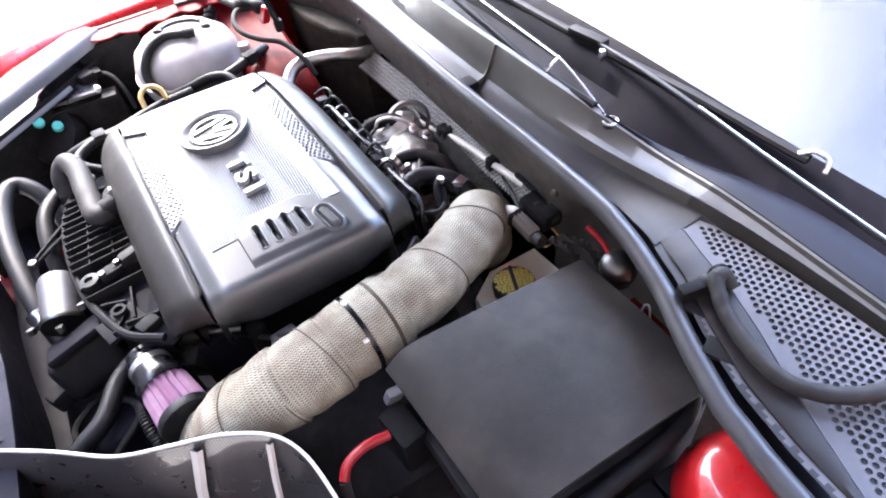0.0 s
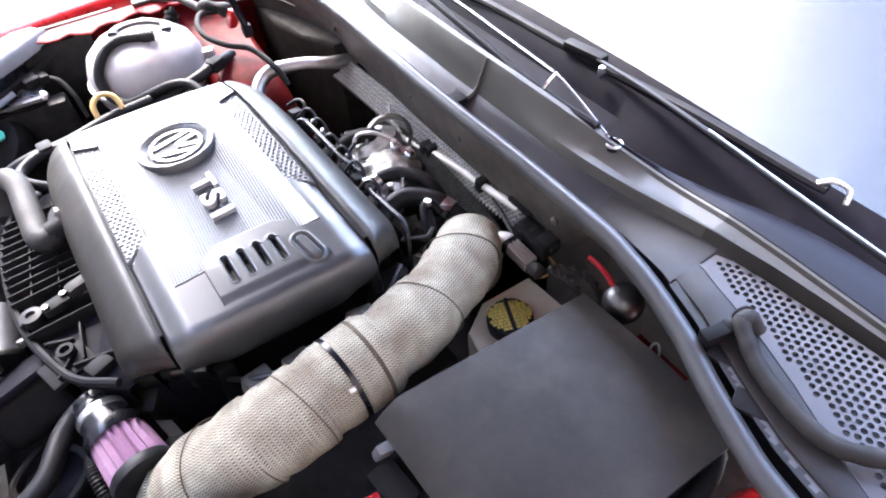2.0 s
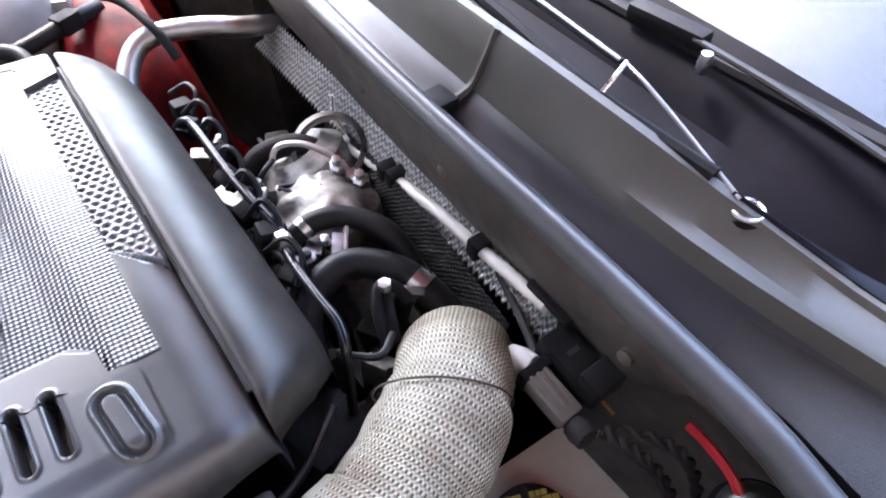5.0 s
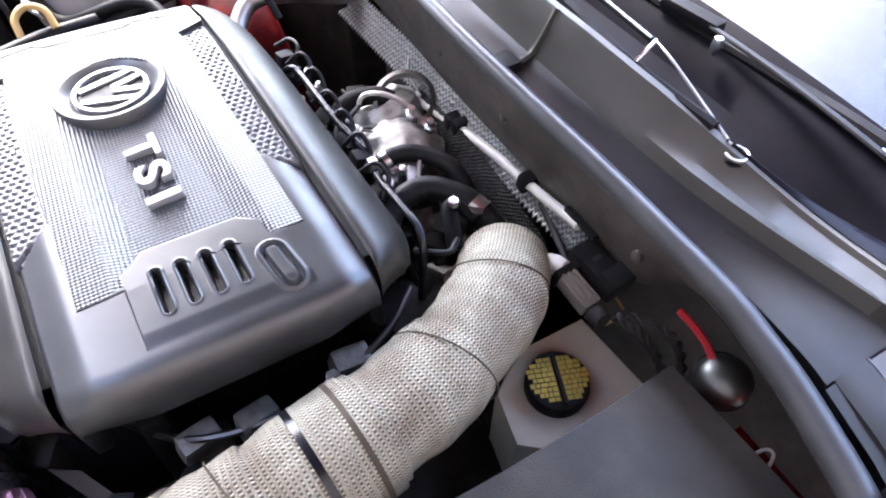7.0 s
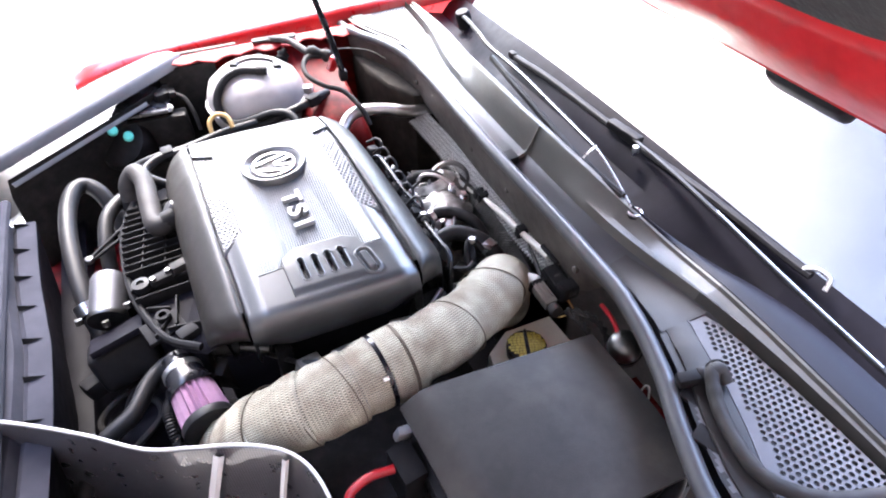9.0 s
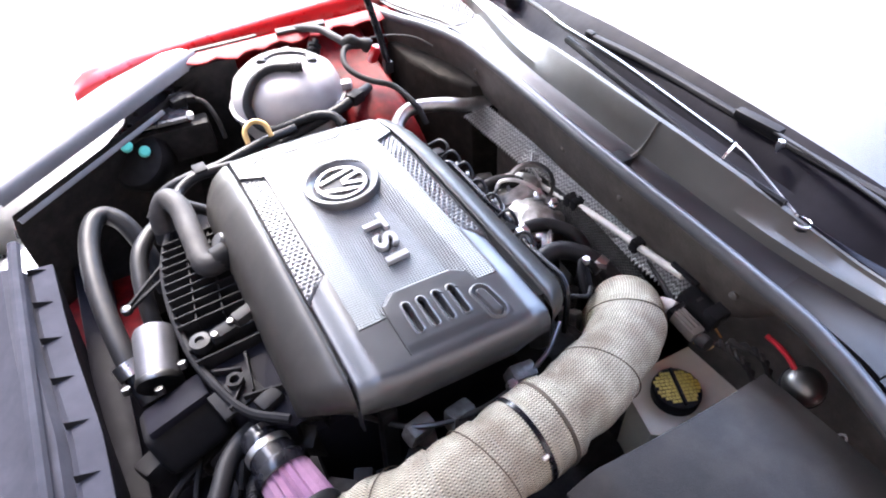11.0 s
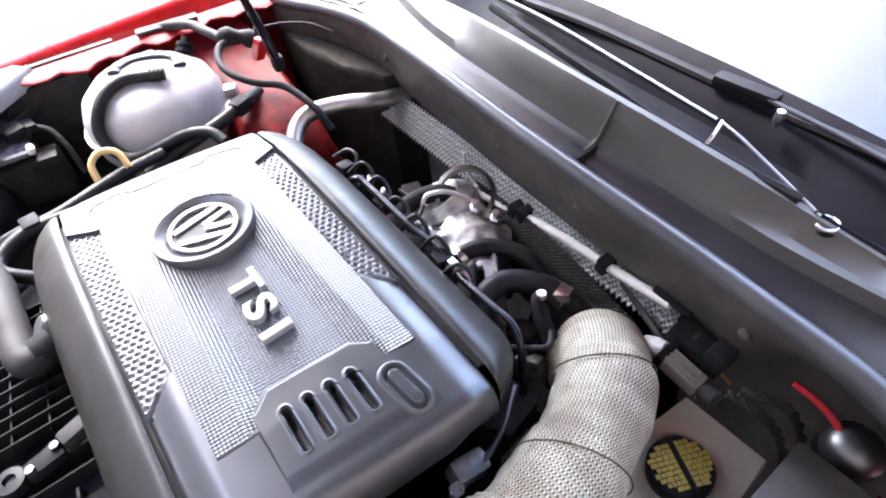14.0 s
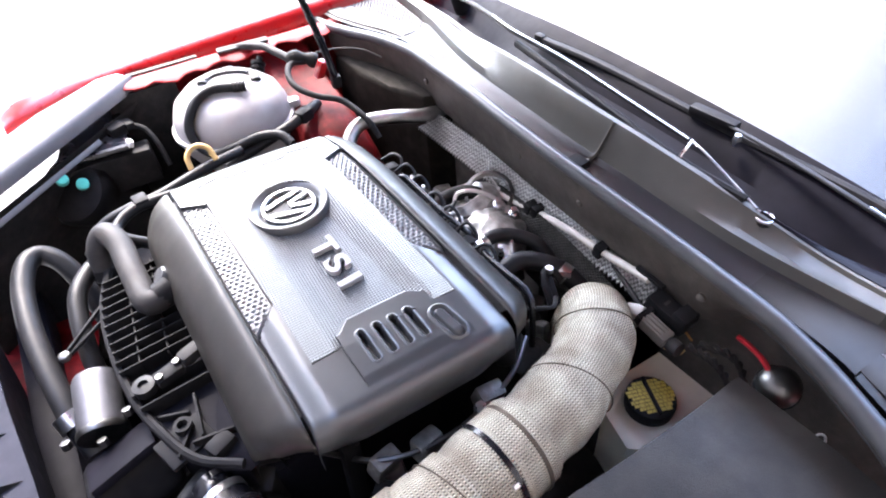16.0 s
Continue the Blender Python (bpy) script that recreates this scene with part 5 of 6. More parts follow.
def front_panel():
    p = thing("lock_carrier", "grey-black ribbed plastic lock carrier at the front", "front panel", (-0.42, 0.75, 0.6), kind="structure")
    rows, skirt = [], []
    for k in range(31):
        y = 0.30 + 0.0237 * k
        o = carrier_shift(y)
        rows.append([(-0.350 + o, y, 0.762), (-0.378 + o, y, 0.766), (-0.386 + o, y, 0.760), (-0.392 + o, y, 0.775), (-0.410 + o, y, 0.780), (-0.44 + o, y, 0.76), (-0.60 + o, y, 0.70)])
        skirt.append([(-0.385 + o, y, 0.58), (-0.356 + o, y, 0.735), (-0.350 + o, y, 0.762)])
    part("panel", sheet(rows, 0.003), CARRIER, p, "grey satin top panel")
    part("skirt", sheet(skirt, 0.003), TROUGH, p)
    for k in range(7):
        y = 0.555 + 0.074 * k
        o = carrier_shift(y)
        bm = bmesh.new()
        v = [bm.verts.new(q) for q in ((-0.382 + o, y - 0.004, 0.767), (-0.382 + o, y + 0.004, 0.767), (-0.358 + o, y + 0.002, 0.764), (-0.381 + o, y, 0.776))]
        for f in ((0, 1, 3), (1, 2, 3), (2, 0, 3), (0, 2, 1)):
            bm.faces.new([v[i] for i in f])
        part("rib", bm, BLACK, p, smooth=False)
    rows = [[(x, y, 0.560 + 0.012 * math.sin((y - 0.97) * 26) + 0.03 * max(0.0, y - 1.12)) for x in (-0.475, -0.44, -0.40, -0.36, -0.32)] for y in [0.97 + 0.0125 * k for k in range(18)]]
    solo("front_inner_panel", sheet(rows, 0.003), REDSHADE, "red painted inner panel below the hoses, shade painted in", "body panel", "structure")
    part("rail", tube([(-0.375, 0.35, 0.785), (-0.392, 0.55, 0.786), (-0.428, 0.95, 0.784), (-0.437, 1.06, 0.78)], 0.009, 8), CARRIER, p)
    solo("radiator_shroud", box((0.05, 0.98, 0.34), (-0.400, 0.80, 0.44), 0.01, (0, 6, 3)), TROUGH, "black fan shroud behind the lock carrier", "fan shroud", "structure")


def headlight():
    h = thing("headlight", "clear headlight unit with black rear housing", "headlight", (-0.35, 1.3, 0.65))
    a, b = Vector((-0.445, 1.13, 0.835)), Vector((-0.094, 1.395, 0.858))
    t = (b - a).normalized()
    n = Vector((-t.y, t.x, 0)).normalized()
    def run(off, dz):
        return [a + (b - a) * k / 10 + n * off + Vector((0, 0, dz - 0.03 * (abs(off) / 0.2) ** 2)) for k in range(11)]
    part("top_rail", sheet([run(-0.013, -0.022), run(-0.0125, -0.010), run(-0.008, -0.002), run(-0.001, 0.001), run(0.005, -0.003), run(0.008, -0.012)], 0.003), RAIL, h, "dark grey top rail")
    part("rail_bead", sheet([[q for q in run(-0.036, -0.048)[:8]], [q for q in run(-0.032, -0.042)[:8]], [q for q in run(-0.029, -0.044)[:8]]], 0.002), RAIL, h)
    part("lens", sheet([run(0.008, -0.004), run(0.05, 0.0), run(0.11, -0.012), run(0.17, -0.05), run(0.20, -0.13), run(0.21, -0.22)], 0.004), LENS, h, "clear polycarbonate lens")
    part("reflector", sheet([run(0.010, -0.03), run(0.09, -0.05), run(0.15, -0.09), run(0.18, -0.2)], 0.003), STEEL, h, "bright reflector bowl")
    part("housing", sheet([run(-0.020, -0.04), run(0.01, -0.09), run(0.03, -0.2), run(0.04, -0.36)], 0.003), SOOT, h)
    unit = thing("lamp_control_unit", "black control box with connector behind the headlight", "control unit", (-0.16, 1.29, 0.78))
    part("body", slab([(-0.261, 1.302), (-0.247, 1.333), (-0.155, 1.405), (-0.133, 1.367), (-0.139, 1.288), (-0.20, 1.293)], lambda x, y: 0.794 + 0.34 * (y - 1.33), 0.03, 0.003), LAMPLID, unit, "blue-grey satin lid")
    part("edge_strip", tube([(-0.262, 1.298, 0.781), (-0.20, 1.289, 0.780), (-0.139, 1.284, 0.780)], 0.007, 8), GLOSS, unit)
    part("connector", box((0.030, 0.026, 0.020), (-0.150, 1.324, 0.800), 0.005, (10, 0, 20)), BLACK, unit)
    part("connector", box((0.016, 0.030, 0.014), (-0.129, 1.326, 0.800), 0.004, (0, 10, 14)), BLACK, unit)
    part("lead", tube([(-0.122, 1.322, 0.798), (-0.105, 1.308, 0.790), (-0.095, 1.285, 0.765), (-0.092, 1.265, 0.73)], 0.0045, 8), SOOT, unit)
    part("pale_latch", box((0.010, 0.018, 0.012), (-0.138, 1.276, 0.790), 0.004, (0, 20, 10)), WHITE, unit, "pale torn latch")
    part("lower_case", box((0.17, 0.04, 0.07), (-0.195, 1.300, 0.735), 0.006, (0, 0, -5)), SOOT, unit)
    part("bulb_cover", turned([(0.0, -0.05), (0.055, -0.045), (0.060, -0.01), (0.052, 0.006), (0.040, 0.010), (0.0, 0.012)], (-0.255, 1.275, 0.735), (35, -25, 0), 28), BLACK, unit)
    for x, y, z in ((-0.257, 1.245, 0.782), (-0.234, 1.250, 0.760)):
        solo("teal_cap", turned([(0.010, -0.006), (0.010, 0.002), (0.008, 0.004), (0.0, 0.0045)], (x, y, z), (45, 0, 20), seg=20), TEAL, "small round teal cap behind the headlight", "cap", group="teal caps")


def coolant_tank():
    k = thing("coolant_tank", "milky white plastic coolant expansion tank", "coolant tank", (0.05, 1.27, 0.70))
    c = (0.045, 1.265, 0.778)
    part("lower_half", turned([(0.0, -0.085), (0.05, -0.082), (0.085, -0.062), (0.102, -0.03), (0.106, -0.002)], c, (0, 0, 0), 48), TANK, k)
    part("upper_half", turned([(0.106, 0.002), (0.104, 0.022), (0.094, 0.046), (0.072, 0.064), (0.040, 0.074), (0.0, 0.077)], c, (0, 0, 0), 48), TANK, k)
    part("seam", turned([(0.104, -0.004), (0.112, -0.003), (0.112, 0.003), (0.104, 0.004)], c, (0, 0, 0), 48), TANK, k)
    part("nub", box((0.024, 0.016, 0.020), (0.068, 1.322, 0.838), 0.004, (-30, 0, 0)), TANK, k)
    dome = lambda x, y: 0.778 + lerp([(0.0, 0.077), (0.04, 0.074), (0.072, 0.064), (0.094, 0.046), (0.104, 0.022)], math.hypot(x - 0.045, y - 1.265))[0]
    arc = spline([(0.012, 1.274, 0), (0.022, 1.291, 0), (0.045, 1.298, 0), (0.074, 1.288, 0), (0.100, 1.266, 0), (0.100, 1.240, 0)], 6)
    # Flat dark tube on the dome in place of the handle recess's shade.
    part("handle_slot_shade", tube([(p.x, p.y, dome(p.x, p.y) + 0.0022) for p in arc], 0.0095, 10, 1, squash=0.5), DARK, k, "dark band standing in for the handle recess's shade")
    part("grip", tube([(p.x + 0.002, p.y - 0.006, dome(p.x, p.y - 0.006) + 0.0052) for p in arc[5:-8]], 0.0042, 8, 1, squash=0.6), TANK, k)
    part("pale_boss", turned([(0.019, -0.006), (0.019, 0.0015), (0.016, 0.003), (0.0, 0.0035)], (0.079, 1.203, 0.8385), (36, 20, 0), 24), TANK, k)
    part("spout", box((0.03, 0.022, 0.02), (0.150, 1.235, 0.785), 0.006, (0, 0, -20)), TANK, k)
    part("clip", box((0.014, 0.012, 0.02), (0.052, 1.158, 0.785), 0.003), BLACK, k)
    part("valve", turned([(0.010, -0.020), (0.010, 0.000), (0.013, 0.001), (0.013, 0.006), (0.009, 0.007), (0.009, 0.010), (0.013, 0.011), (0.013, 0.016), (0.006, 0.017), (0.006, 0.026), (0.0, 0.027)], (0.118, 1.298, 0.836), (-35, 40, 0), 16), BLACK, k)
    hose = thing("overflow_hose", "black rubber hose wrapped over the coolant tank", "hose", (0.0, 1.2, 0.75))
    part("hose", tube([(0.072, 1.2145, 0.8555), (0.0609, 1.2165, 0.8575), (0.0223, 1.2302, 0.8600), (-0.0085, 1.2255, 0.8525), (-0.029, 1.2120, 0.8380), (-0.0415, 1.1990, 0.8150), (-0.0360, 1.1800, 0.7920), (-0.0170, 1.1600, 0.7820), (0.0150, 1.1450, 0.7900), (0.058, 1.135, 0.800), (0.088, 1.118, 0.800), (0.10, 1.095, 0.79)], 0.0082, 12, 8), RUBBER, hose)
    for q in range(4):
        part("sleeve_rib", tube([(0.0745 - 0.0055 * q, 1.2142 + 0.0016 * q, 0.8556 + 0.0006 * q), (0.0710 - 0.0055 * q, 1.2152 + 0.0016 * q, 0.8560 + 0.0006 * q)], 0.0102, 12, 1), GREYHOSE, hose)
    belt = thing("tank_hose", "ribbed black hose around the tank's foot", "hose", (0.09, 1.15, 0.77))
    part("hose", tube([(-0.01, 1.135, 0.765), (0.06, 1.142, 0.782), (0.11, 1.152, 0.788), (0.155, 1.175, 0.790), (0.19, 1.21, 0.78)], 0.010, 12, 8), RUBBER, belt)
    part("end_fitting", box((0.03, 0.022, 0.022), (0.150, 1.168, 0.792), 0.004, (0, 0, 30)), BLACK, belt)
    solo("dipstick_handle", tube([(-0.066, 1.100, 0.805), (-0.064, 1.114, 0.822), (-0.048, 1.122, 0.830), (-0.030, 1.117, 0.824), (-0.025, 1.102, 0.806)], 0.0045, 10), OCHRE, "ochre yellow dipstick loop handle", "dipstick")
    loom = thing("wing_loom", "taped black wiring on the red inner wing", "wiring", (0.2, 1.28, 0.84))
    part("branch", tube([(0.105, 1.385, 0.850), (0.120, 1.372, 0.855), (0.148, 1.334, 0.860), (0.161, 1.292, 0.860), (0.176, 1.255, 0.855)], 0.0075, 10), GREYHOSE, loom)
    part("connector", tube([(0.170, 1.262, 0.856), (0.182, 1.250, 0.860), (0.200, 1.242, 0.856), (0.214, 1.236, 0.848)], lambda q: 0.0115 - 0.0025 * math.cos(q * 190), 12, 6), SOOT, loom)
    part("red_tab", box((0.018, 0.013, 0.036), (0.216, 1.222, 0.838), 0.004, (20, 15, 20)), RED, loom, "red plastic locking tab")
    part("branch", tube([(0.196, 1.240, 0.852), (0.166, 1.236, 0.857), (0.150, 1.206, 0.850), (0.154, 1.174, 0.840), (0.178, 1.144, 0.830), (0.211, 1.121, 0.820), (0.231, 1.072, 0.800), (0.24, 1.05, 0.77)], 0.0055, 10), SOOT, loom)
    part("thin_wire", tube([(0.225, 1.262, 0.852), (0.270, 1.262, 0.846), (0.310, 1.245, 0.838), (0.335, 1.215, 0.826)], 0.0022, 8), GREYHOSE, loom)
    solo("grey_bracket", box((0.10, 0.020, 0.005), (0.12, 1.380, 0.855), 0.002, (0, 0, -6)), GREYHOSE, "dull grey bracket on the wing flange", "bracket")
    # No opening is cut: a dark bar carries the slot's shade.
    solo("wing_slot_shade", box((0.13, 0.012, 0.012), (-0.03, 1.408, 0.845), 0.003, (0, 0, -1)), DARK, "dark bar standing in for a shaded slot in the wing flange", "slot")


manifold()
throttle()
hoses()
loose_wires()
filter_cone()
front_panel()
headlight()
coolant_tank()


# ---- behind the engine: turbo, lines, firewall parts ----
def crinkled(c, r):
    """A pressed metal shield with radial folds."""
    rows = []
    for k in range(73):
        a = 2 * math.pi * k / 72
        f = 1 + 0.05 * math.sin(7 * a) + 0.04 * math.sin(11 * a + 1)
        rows.append([(c[0] + r * q * f * math.cos(a) * 0.85, c[1] + r * q * f * math.sin(a), c[2] + 0.022 * (1 - q * q) + 0.005 * math.sin(5 * a + 9 * q) * q * q + 0.002 * math.sin(9 * a) * q * q - (0.05 if q > 1.04 else 0.0) - 0.3 * r * q * math.sin(a) * 0.3) for q in (0.02, 0.2, 0.4, 0.55, 0.7, 0.85, 1.0, 1.05)])
    return sheet(rows)


def rear_of_engine():
    solo("silver_pipe", tube([(0.165, 1.02, 0.73), (0.185, 1.062, 0.768), (0.22, 1.085, 0.786), (0.28, 1.078, 0.783), (0.335, 1.072, 0.768), (0.39, 1.085, 0.755)], 0.0125, 16), ALU, "dull aluminium pipe at the firewall", "pipe")
    shield = thing("heat_shield", "crinkled silver foil heat shield on the firewall", "heat shield", (0.365, 0.8, 0.74))
    rows = []
    n = 150
    for k in range(n + 1):
        y = 1.120 - 0.590 * k / n
        w = 0.0024 * (1 if k % 2 else -1)
        rows.append([(0.368 + 0.030 * (1.115 - y) + w * 0.6 - 0.026 * q - 0.003 * math.sin(3.1 * q), y - 0.006 * q, 0.760 + 0.036 * (1.115 - y) - 0.036 * q + w) for q in (0.0, 0.33, 0.66, 1.0)])
    bm = sheet(rows)
    bmesh.ops.solidify(bm, geom=bm.faces[:], thickness=0.0015)
    part("strip", bm, FOIL, shield)
    rows = []
    for k in range(61):
        y = 0.90 - 0.34 * k / 60
        w = 0.0005 * (1 if k % 2 else -1)
        rows.append([(0.352 - 0.03 * q + w, y + 0.02 * q, 0.735 - 0.10 * q + 0.02 * math.sin((0.9 - y) * 9) + w * 0.5) for q in (0.0, 0.33, 0.66, 1.0)])
    bm = sheet(rows)
    bmesh.ops.solidify(bm, geom=bm.faces[:], thickness=0.0015)
    part("lower_apron", bm, MESHDARK, shield, "dark woven lower apron")
    part("strap", tube([(0.352, 0.875, 0.775), (0.348, 0.868, 0.755), (0.352, 0.852, 0.738)], 0.006, 8, squash=0.5), FOIL, shield)
    lance = thing("sensor_lead", "pale sleeved sensor lead with black clips", "sensor lead", (0.36, 0.69, 0.74))
    pts = [(0.348, 0.842, 0.730), (0.352, 0.80, 0.738), (0.357, 0.74, 0.750), (0.361, 0.68, 0.760), (0.363, 0.625, 0.766), (0.364, 0.57, 0.776), (0.364, 0.535, 0.783)]
    part("sleeve", tube(pts, 0.0054, 14), PIPEWHITE, lance)
    part("end_ring", turned([(0.008, -0.004), (0.012, -0.003), (0.012, 0.005), (0.008, 0.006)], (0.347, 0.846, 0.729), (90, 0, 0), seg=18), WHITE, lance)
    for y, z, x in ((0.768, 0.746, 0.358), (0.752, 0.748, 0.359), (0.622, 0.767, 0.366)):
        part("clip", box((0.022, 0.014, 0.022), (x, y, z), 0.003, (10, 0, 0)), BLACK, lance)
    part("thin_lead", tube([(0.371, 0.615, 0.757), (0.362, 0.575, 0.752), (0.352, 0.54, 0.752), (0.342, 0.515, 0.755)], 0.0035, 8), GREYHOSE, lance)
    plug = thing("sensor_connector", "grey and black plug on a firewall bracket", "connector", (0.355, 0.50, 0.74))
    part("pale_end", turned([(0.0085, -0.012), (0.0100, 0.0), (0.0085, 0.010), (0.0, 0.011)], (0.330, 0.518, 0.762), (72, 0, 14), seg=16), WHITE, plug, "white cable sleeve end")
    part("grey_body", box((0.020, 0.042, 0.017), (0.329, 0.486, 0.762), 0.003, (8, 0, 4)), SENSORGREY, plug, "pale grey plug body")
    for dx in (-0.006, 0.0, 0.006):
        part("grip_rib", box((0.0025, 0.030, 0.003), (0.329 + dx, 0.486, 0.7715), 0.0008, (8, 0, 4)), SENSORGREY, plug)
    part("latch", box((0.032, 0.009, 0.022), (0.333, 0.506, 0.763), 0.002, (8, 0, 4)), BLACK, plug)
    part("black_body", box((0.026, 0.052, 0.026), (0.356, 0.494, 0.768), 0.003, (8, 0, 4)), BLACK, plug, "black plug body")
    part("black_hood", box((0.030, 0.020, 0.030), (0.360, 0.472, 0.772), 0.003, (8, 0, 4)), BLACK, plug)
    part("hood_slot", box((0.012, 0.003, 0.010), (0.362, 0.4612, 0.774), 0.0005, (8, 0, 4)), DARK, plug)
    part("plug_mark", box((0.010, 0.004, 0.0006), (0.356, 0.497, 0.7815), 0.0, (8, 0, 4)), GREYHOSE, plug, "small moulded mark as plain bar")
    part("bracket", box((0.026, 0.045, 0.006), (0.374, 0.535, 0.786), 0.002, (0, 10, 0)), BLACK, plug)
    part("tail", turned([(0.009, 0.0), (0.010, 0.006), (0.009, 0.014), (0.0, 0.015)], (0.330, 0.462, 0.758), (82, 0, 0), seg=18), GREYHOSE, plug)
    for y in (0.46, 0.665, 0.80, 1.083):
        solo("firewall_plug", turned([(0.0055, -0.003), (0.0055, 0.001), (0.0035, 0.002), (0.0, 0.002)], (0.3575, y, 0.824), (0, -80, 0), seg=16), FIREWALL, "round grey plug in the firewall", "plug", group="firewall plugs")

    turbo = thing("turbocharger", "cast turbo housing with bright heat shield", "turbocharger", (0.29, 0.78, 0.65))
    part("shield", crinkled((0.292, 0.785, 0.728), 0.058), TURBO, turbo, "bright pressed metal shield")
    part("housing", turned([(0.0, -0.06), (0.05, -0.055), (0.058, -0.02), (0.052, 0.012), (0.035, 0.026), (0.02, 0.020), (0.0, 0.02)], (0.300, 0.855, 0.715), (-20, -15, 0), 28), TURBO, turbo)
    part("outlet_ring", turned([(0.034, -0.006), (0.040, -0.004), (0.040, 0.006), (0.034, 0.008)], (0.325, 0.835, 0.742), (25, -20, 0), 28), DULLSTEEL, turbo)
    part("braid", tube([(0.235, 0.868, 0.715), (0.262, 0.872, 0.738), (0.300, 0.858, 0.745), (0.326, 0.828, 0.732)], 0.012, 14), SOOT, turbo)
    for x, y, z in ((0.318, 0.800, 0.748), (0.330, 0.775, 0.742), (0.262, 0.742, 0.735), (0.246, 0.722, 0.732)):
        part("bolt", turned([(0.0085, -0.010), (0.0085, 0.004), (0.005, 0.006), (0.005, 0.014), (0.0, 0.015)], (x, y, z), (12, -8, 0), seg=6), STEEL, turbo)
    part("bracket", box((0.05, 0.016, 0.006), (0.262, 0.742, 0.728), 0.002, (0, 10, 60)), ALU, turbo)
    hose1 = thing("charge_hose", "black ribbed rubber hose behind the engine", "hose", (0.30, 0.65, 0.7))
    part("hose", tube([(0.205, 0.630, 0.70), (0.214, 0.655, 0.738), (0.240, 0.674, 0.752), (0.272, 0.674, 0.756), (0.302, 0.644, 0.752), (0.318, 0.606, 0.735), (0.330, 0.57, 0.70)], 0.0135, 18, 10), RUBBER, hose1)
    part("clamp", tube([(0.306, 0.636, 0.750), (0.311, 0.624, 0.745)], 0.0148, 18, 2), STEEL, hose1, "steel clamp")
    hose2 = thing("water_hose", "black rubber water hose by the turbo", "hose", (0.31, 0.71, 0.7))
    part("hose", tube([(0.240, 0.742, 0.740), (0.262, 0.745, 0.748), (0.292, 0.735, 0.748), (0.318, 0.700, 0.742), (0.326, 0.655, 0.71)], 0.0105, 14), RUBBER, hose2)
    part("clamp", tube([(0.252, 0.744, 0.745), (0.259, 0.745, 0.747)], 0.0120, 14, 2), STEEL, hose2, "steel clamp")
    fuel = thing("fuel_line", "bent black steel fuel line", "fuel line", (0.23, 0.72, 0.75))
    part("line", tube([(0.200, 0.925, 0.770), (0.208, 0.905, 0.788), (0.214, 0.885, 0.788), (0.220, 0.80, 0.784), (0.228, 0.745, 0.780), (0.231, 0.725, 0.776), (0.226, 0.692, 0.776), (0.228, 0.64, 0.780), (0.230, 0.61, 0.780), (0.224, 0.590, 0.768), (0.212, 0.572, 0.72)], 0.0042, 10), GLOSS, fuel)
    part("nut", turned([(0.008, -0.008), (0.008, 0.008), (0.0, 0.009)], (0.229, 0.712, 0.776), (80, 0, 0), seg=6), STEEL, fuel)
    injector = thing("injector_loom", "black injector plugs and wires along the head", "wiring", (0.22, 0.85, 0.76))
    rng = random.Random(3)
    for k in range(7):
        y = 0.955 - 0.045 * k
        part("plug", box((0.020, 0.020, 0.018), (0.218 + rng.uniform(-.006, .008), y, 0.768 + rng.uniform(-.006, .006)), 0.003, (rng.uniform(-20, 20), rng.uniform(-25, 25), rng.uniform(-30, 30))), BLACK, injector)
        part("wire", tube([(0.212, y + 0.03, 0.772), (0.230, y + 0.02, 0.786 + rng.uniform(-.005, .008)), (0.234, y, 0.78), (0.220, y - 0.015, 0.768)], 0.0028, 6, 5), RUBBER, injector)
    for y, x in ((0.905, 0.226), (0.872, 0.228), (0.775, 0.236)):
        part("bright_tip", box((0.006, 0.015, 0.006), (x, y, 0.776), 0.002, (0, 0, -30)), DULLSTEEL, injector, "bright metal tip")
    bracket = thing("exhaust_bracket", "bright bent metal bracket above the turbo", "bracket", (0.27, 0.70, 0.72))
    part("plate", box((0.014, 0.050, 0.004), (0.268, 0.702, 0.738), 0.001, (12, 20, -25)), ALU, bracket)
    part("lip", box((0.004, 0.040, 0.012), (0.277, 0.706, 0.742), 0.001, (12, 20, -25)), ALU, bracket)
    part("stud", turned([(0.004, -0.01), (0.004, 0.010), (0.0, 0.011)], (0.266, 0.718, 0.744), (8, -10, 0), seg=10), STEEL, bracket)
    oil = thing("oil_line", "thin silver oil line curling over the turbo", "pipe", (0.30, 0.80, 0.74))
    part("line", tube([(0.262, 0.842, 0.742), (0.275, 0.850, 0.758), (0.295, 0.838, 0.763), (0.312, 0.815, 0.760), (0.322, 0.795, 0.752), (0.326, 0.782, 0.742)], 0.0032, 8), ALU, oil)
    part("nut", turned([(0.0065, -0.005), (0.0065, 0.005), (0.0, 0.006)], (0.325, 0.785, 0.745), (40, 0, 0), seg=6), STEEL, oil)
    for k in range(3):
        y = 0.70 + 0.055 * k
        solo("head_bolt", turned([(0.0055, -0.012), (0.0055, 0.004), (0.003, 0.006), (0.0, 0.006)], (0.232 + 0.004 * k, y, 0.758), (6, 12, 0), seg=6), DULLSTEEL, "small bright bolt beside the engine cover", "bolt", group="head bolts")
    sensor = thing("cam_sensor", "black sensor on a bent bracket above the pipe", "sensor", (0.27, 0.60, 0.72))
    part("body", box((0.016, 0.040, 0.014), (0.266, 0.606, 0.758), 0.004, (20, 0, -20)), BLACK, sensor)
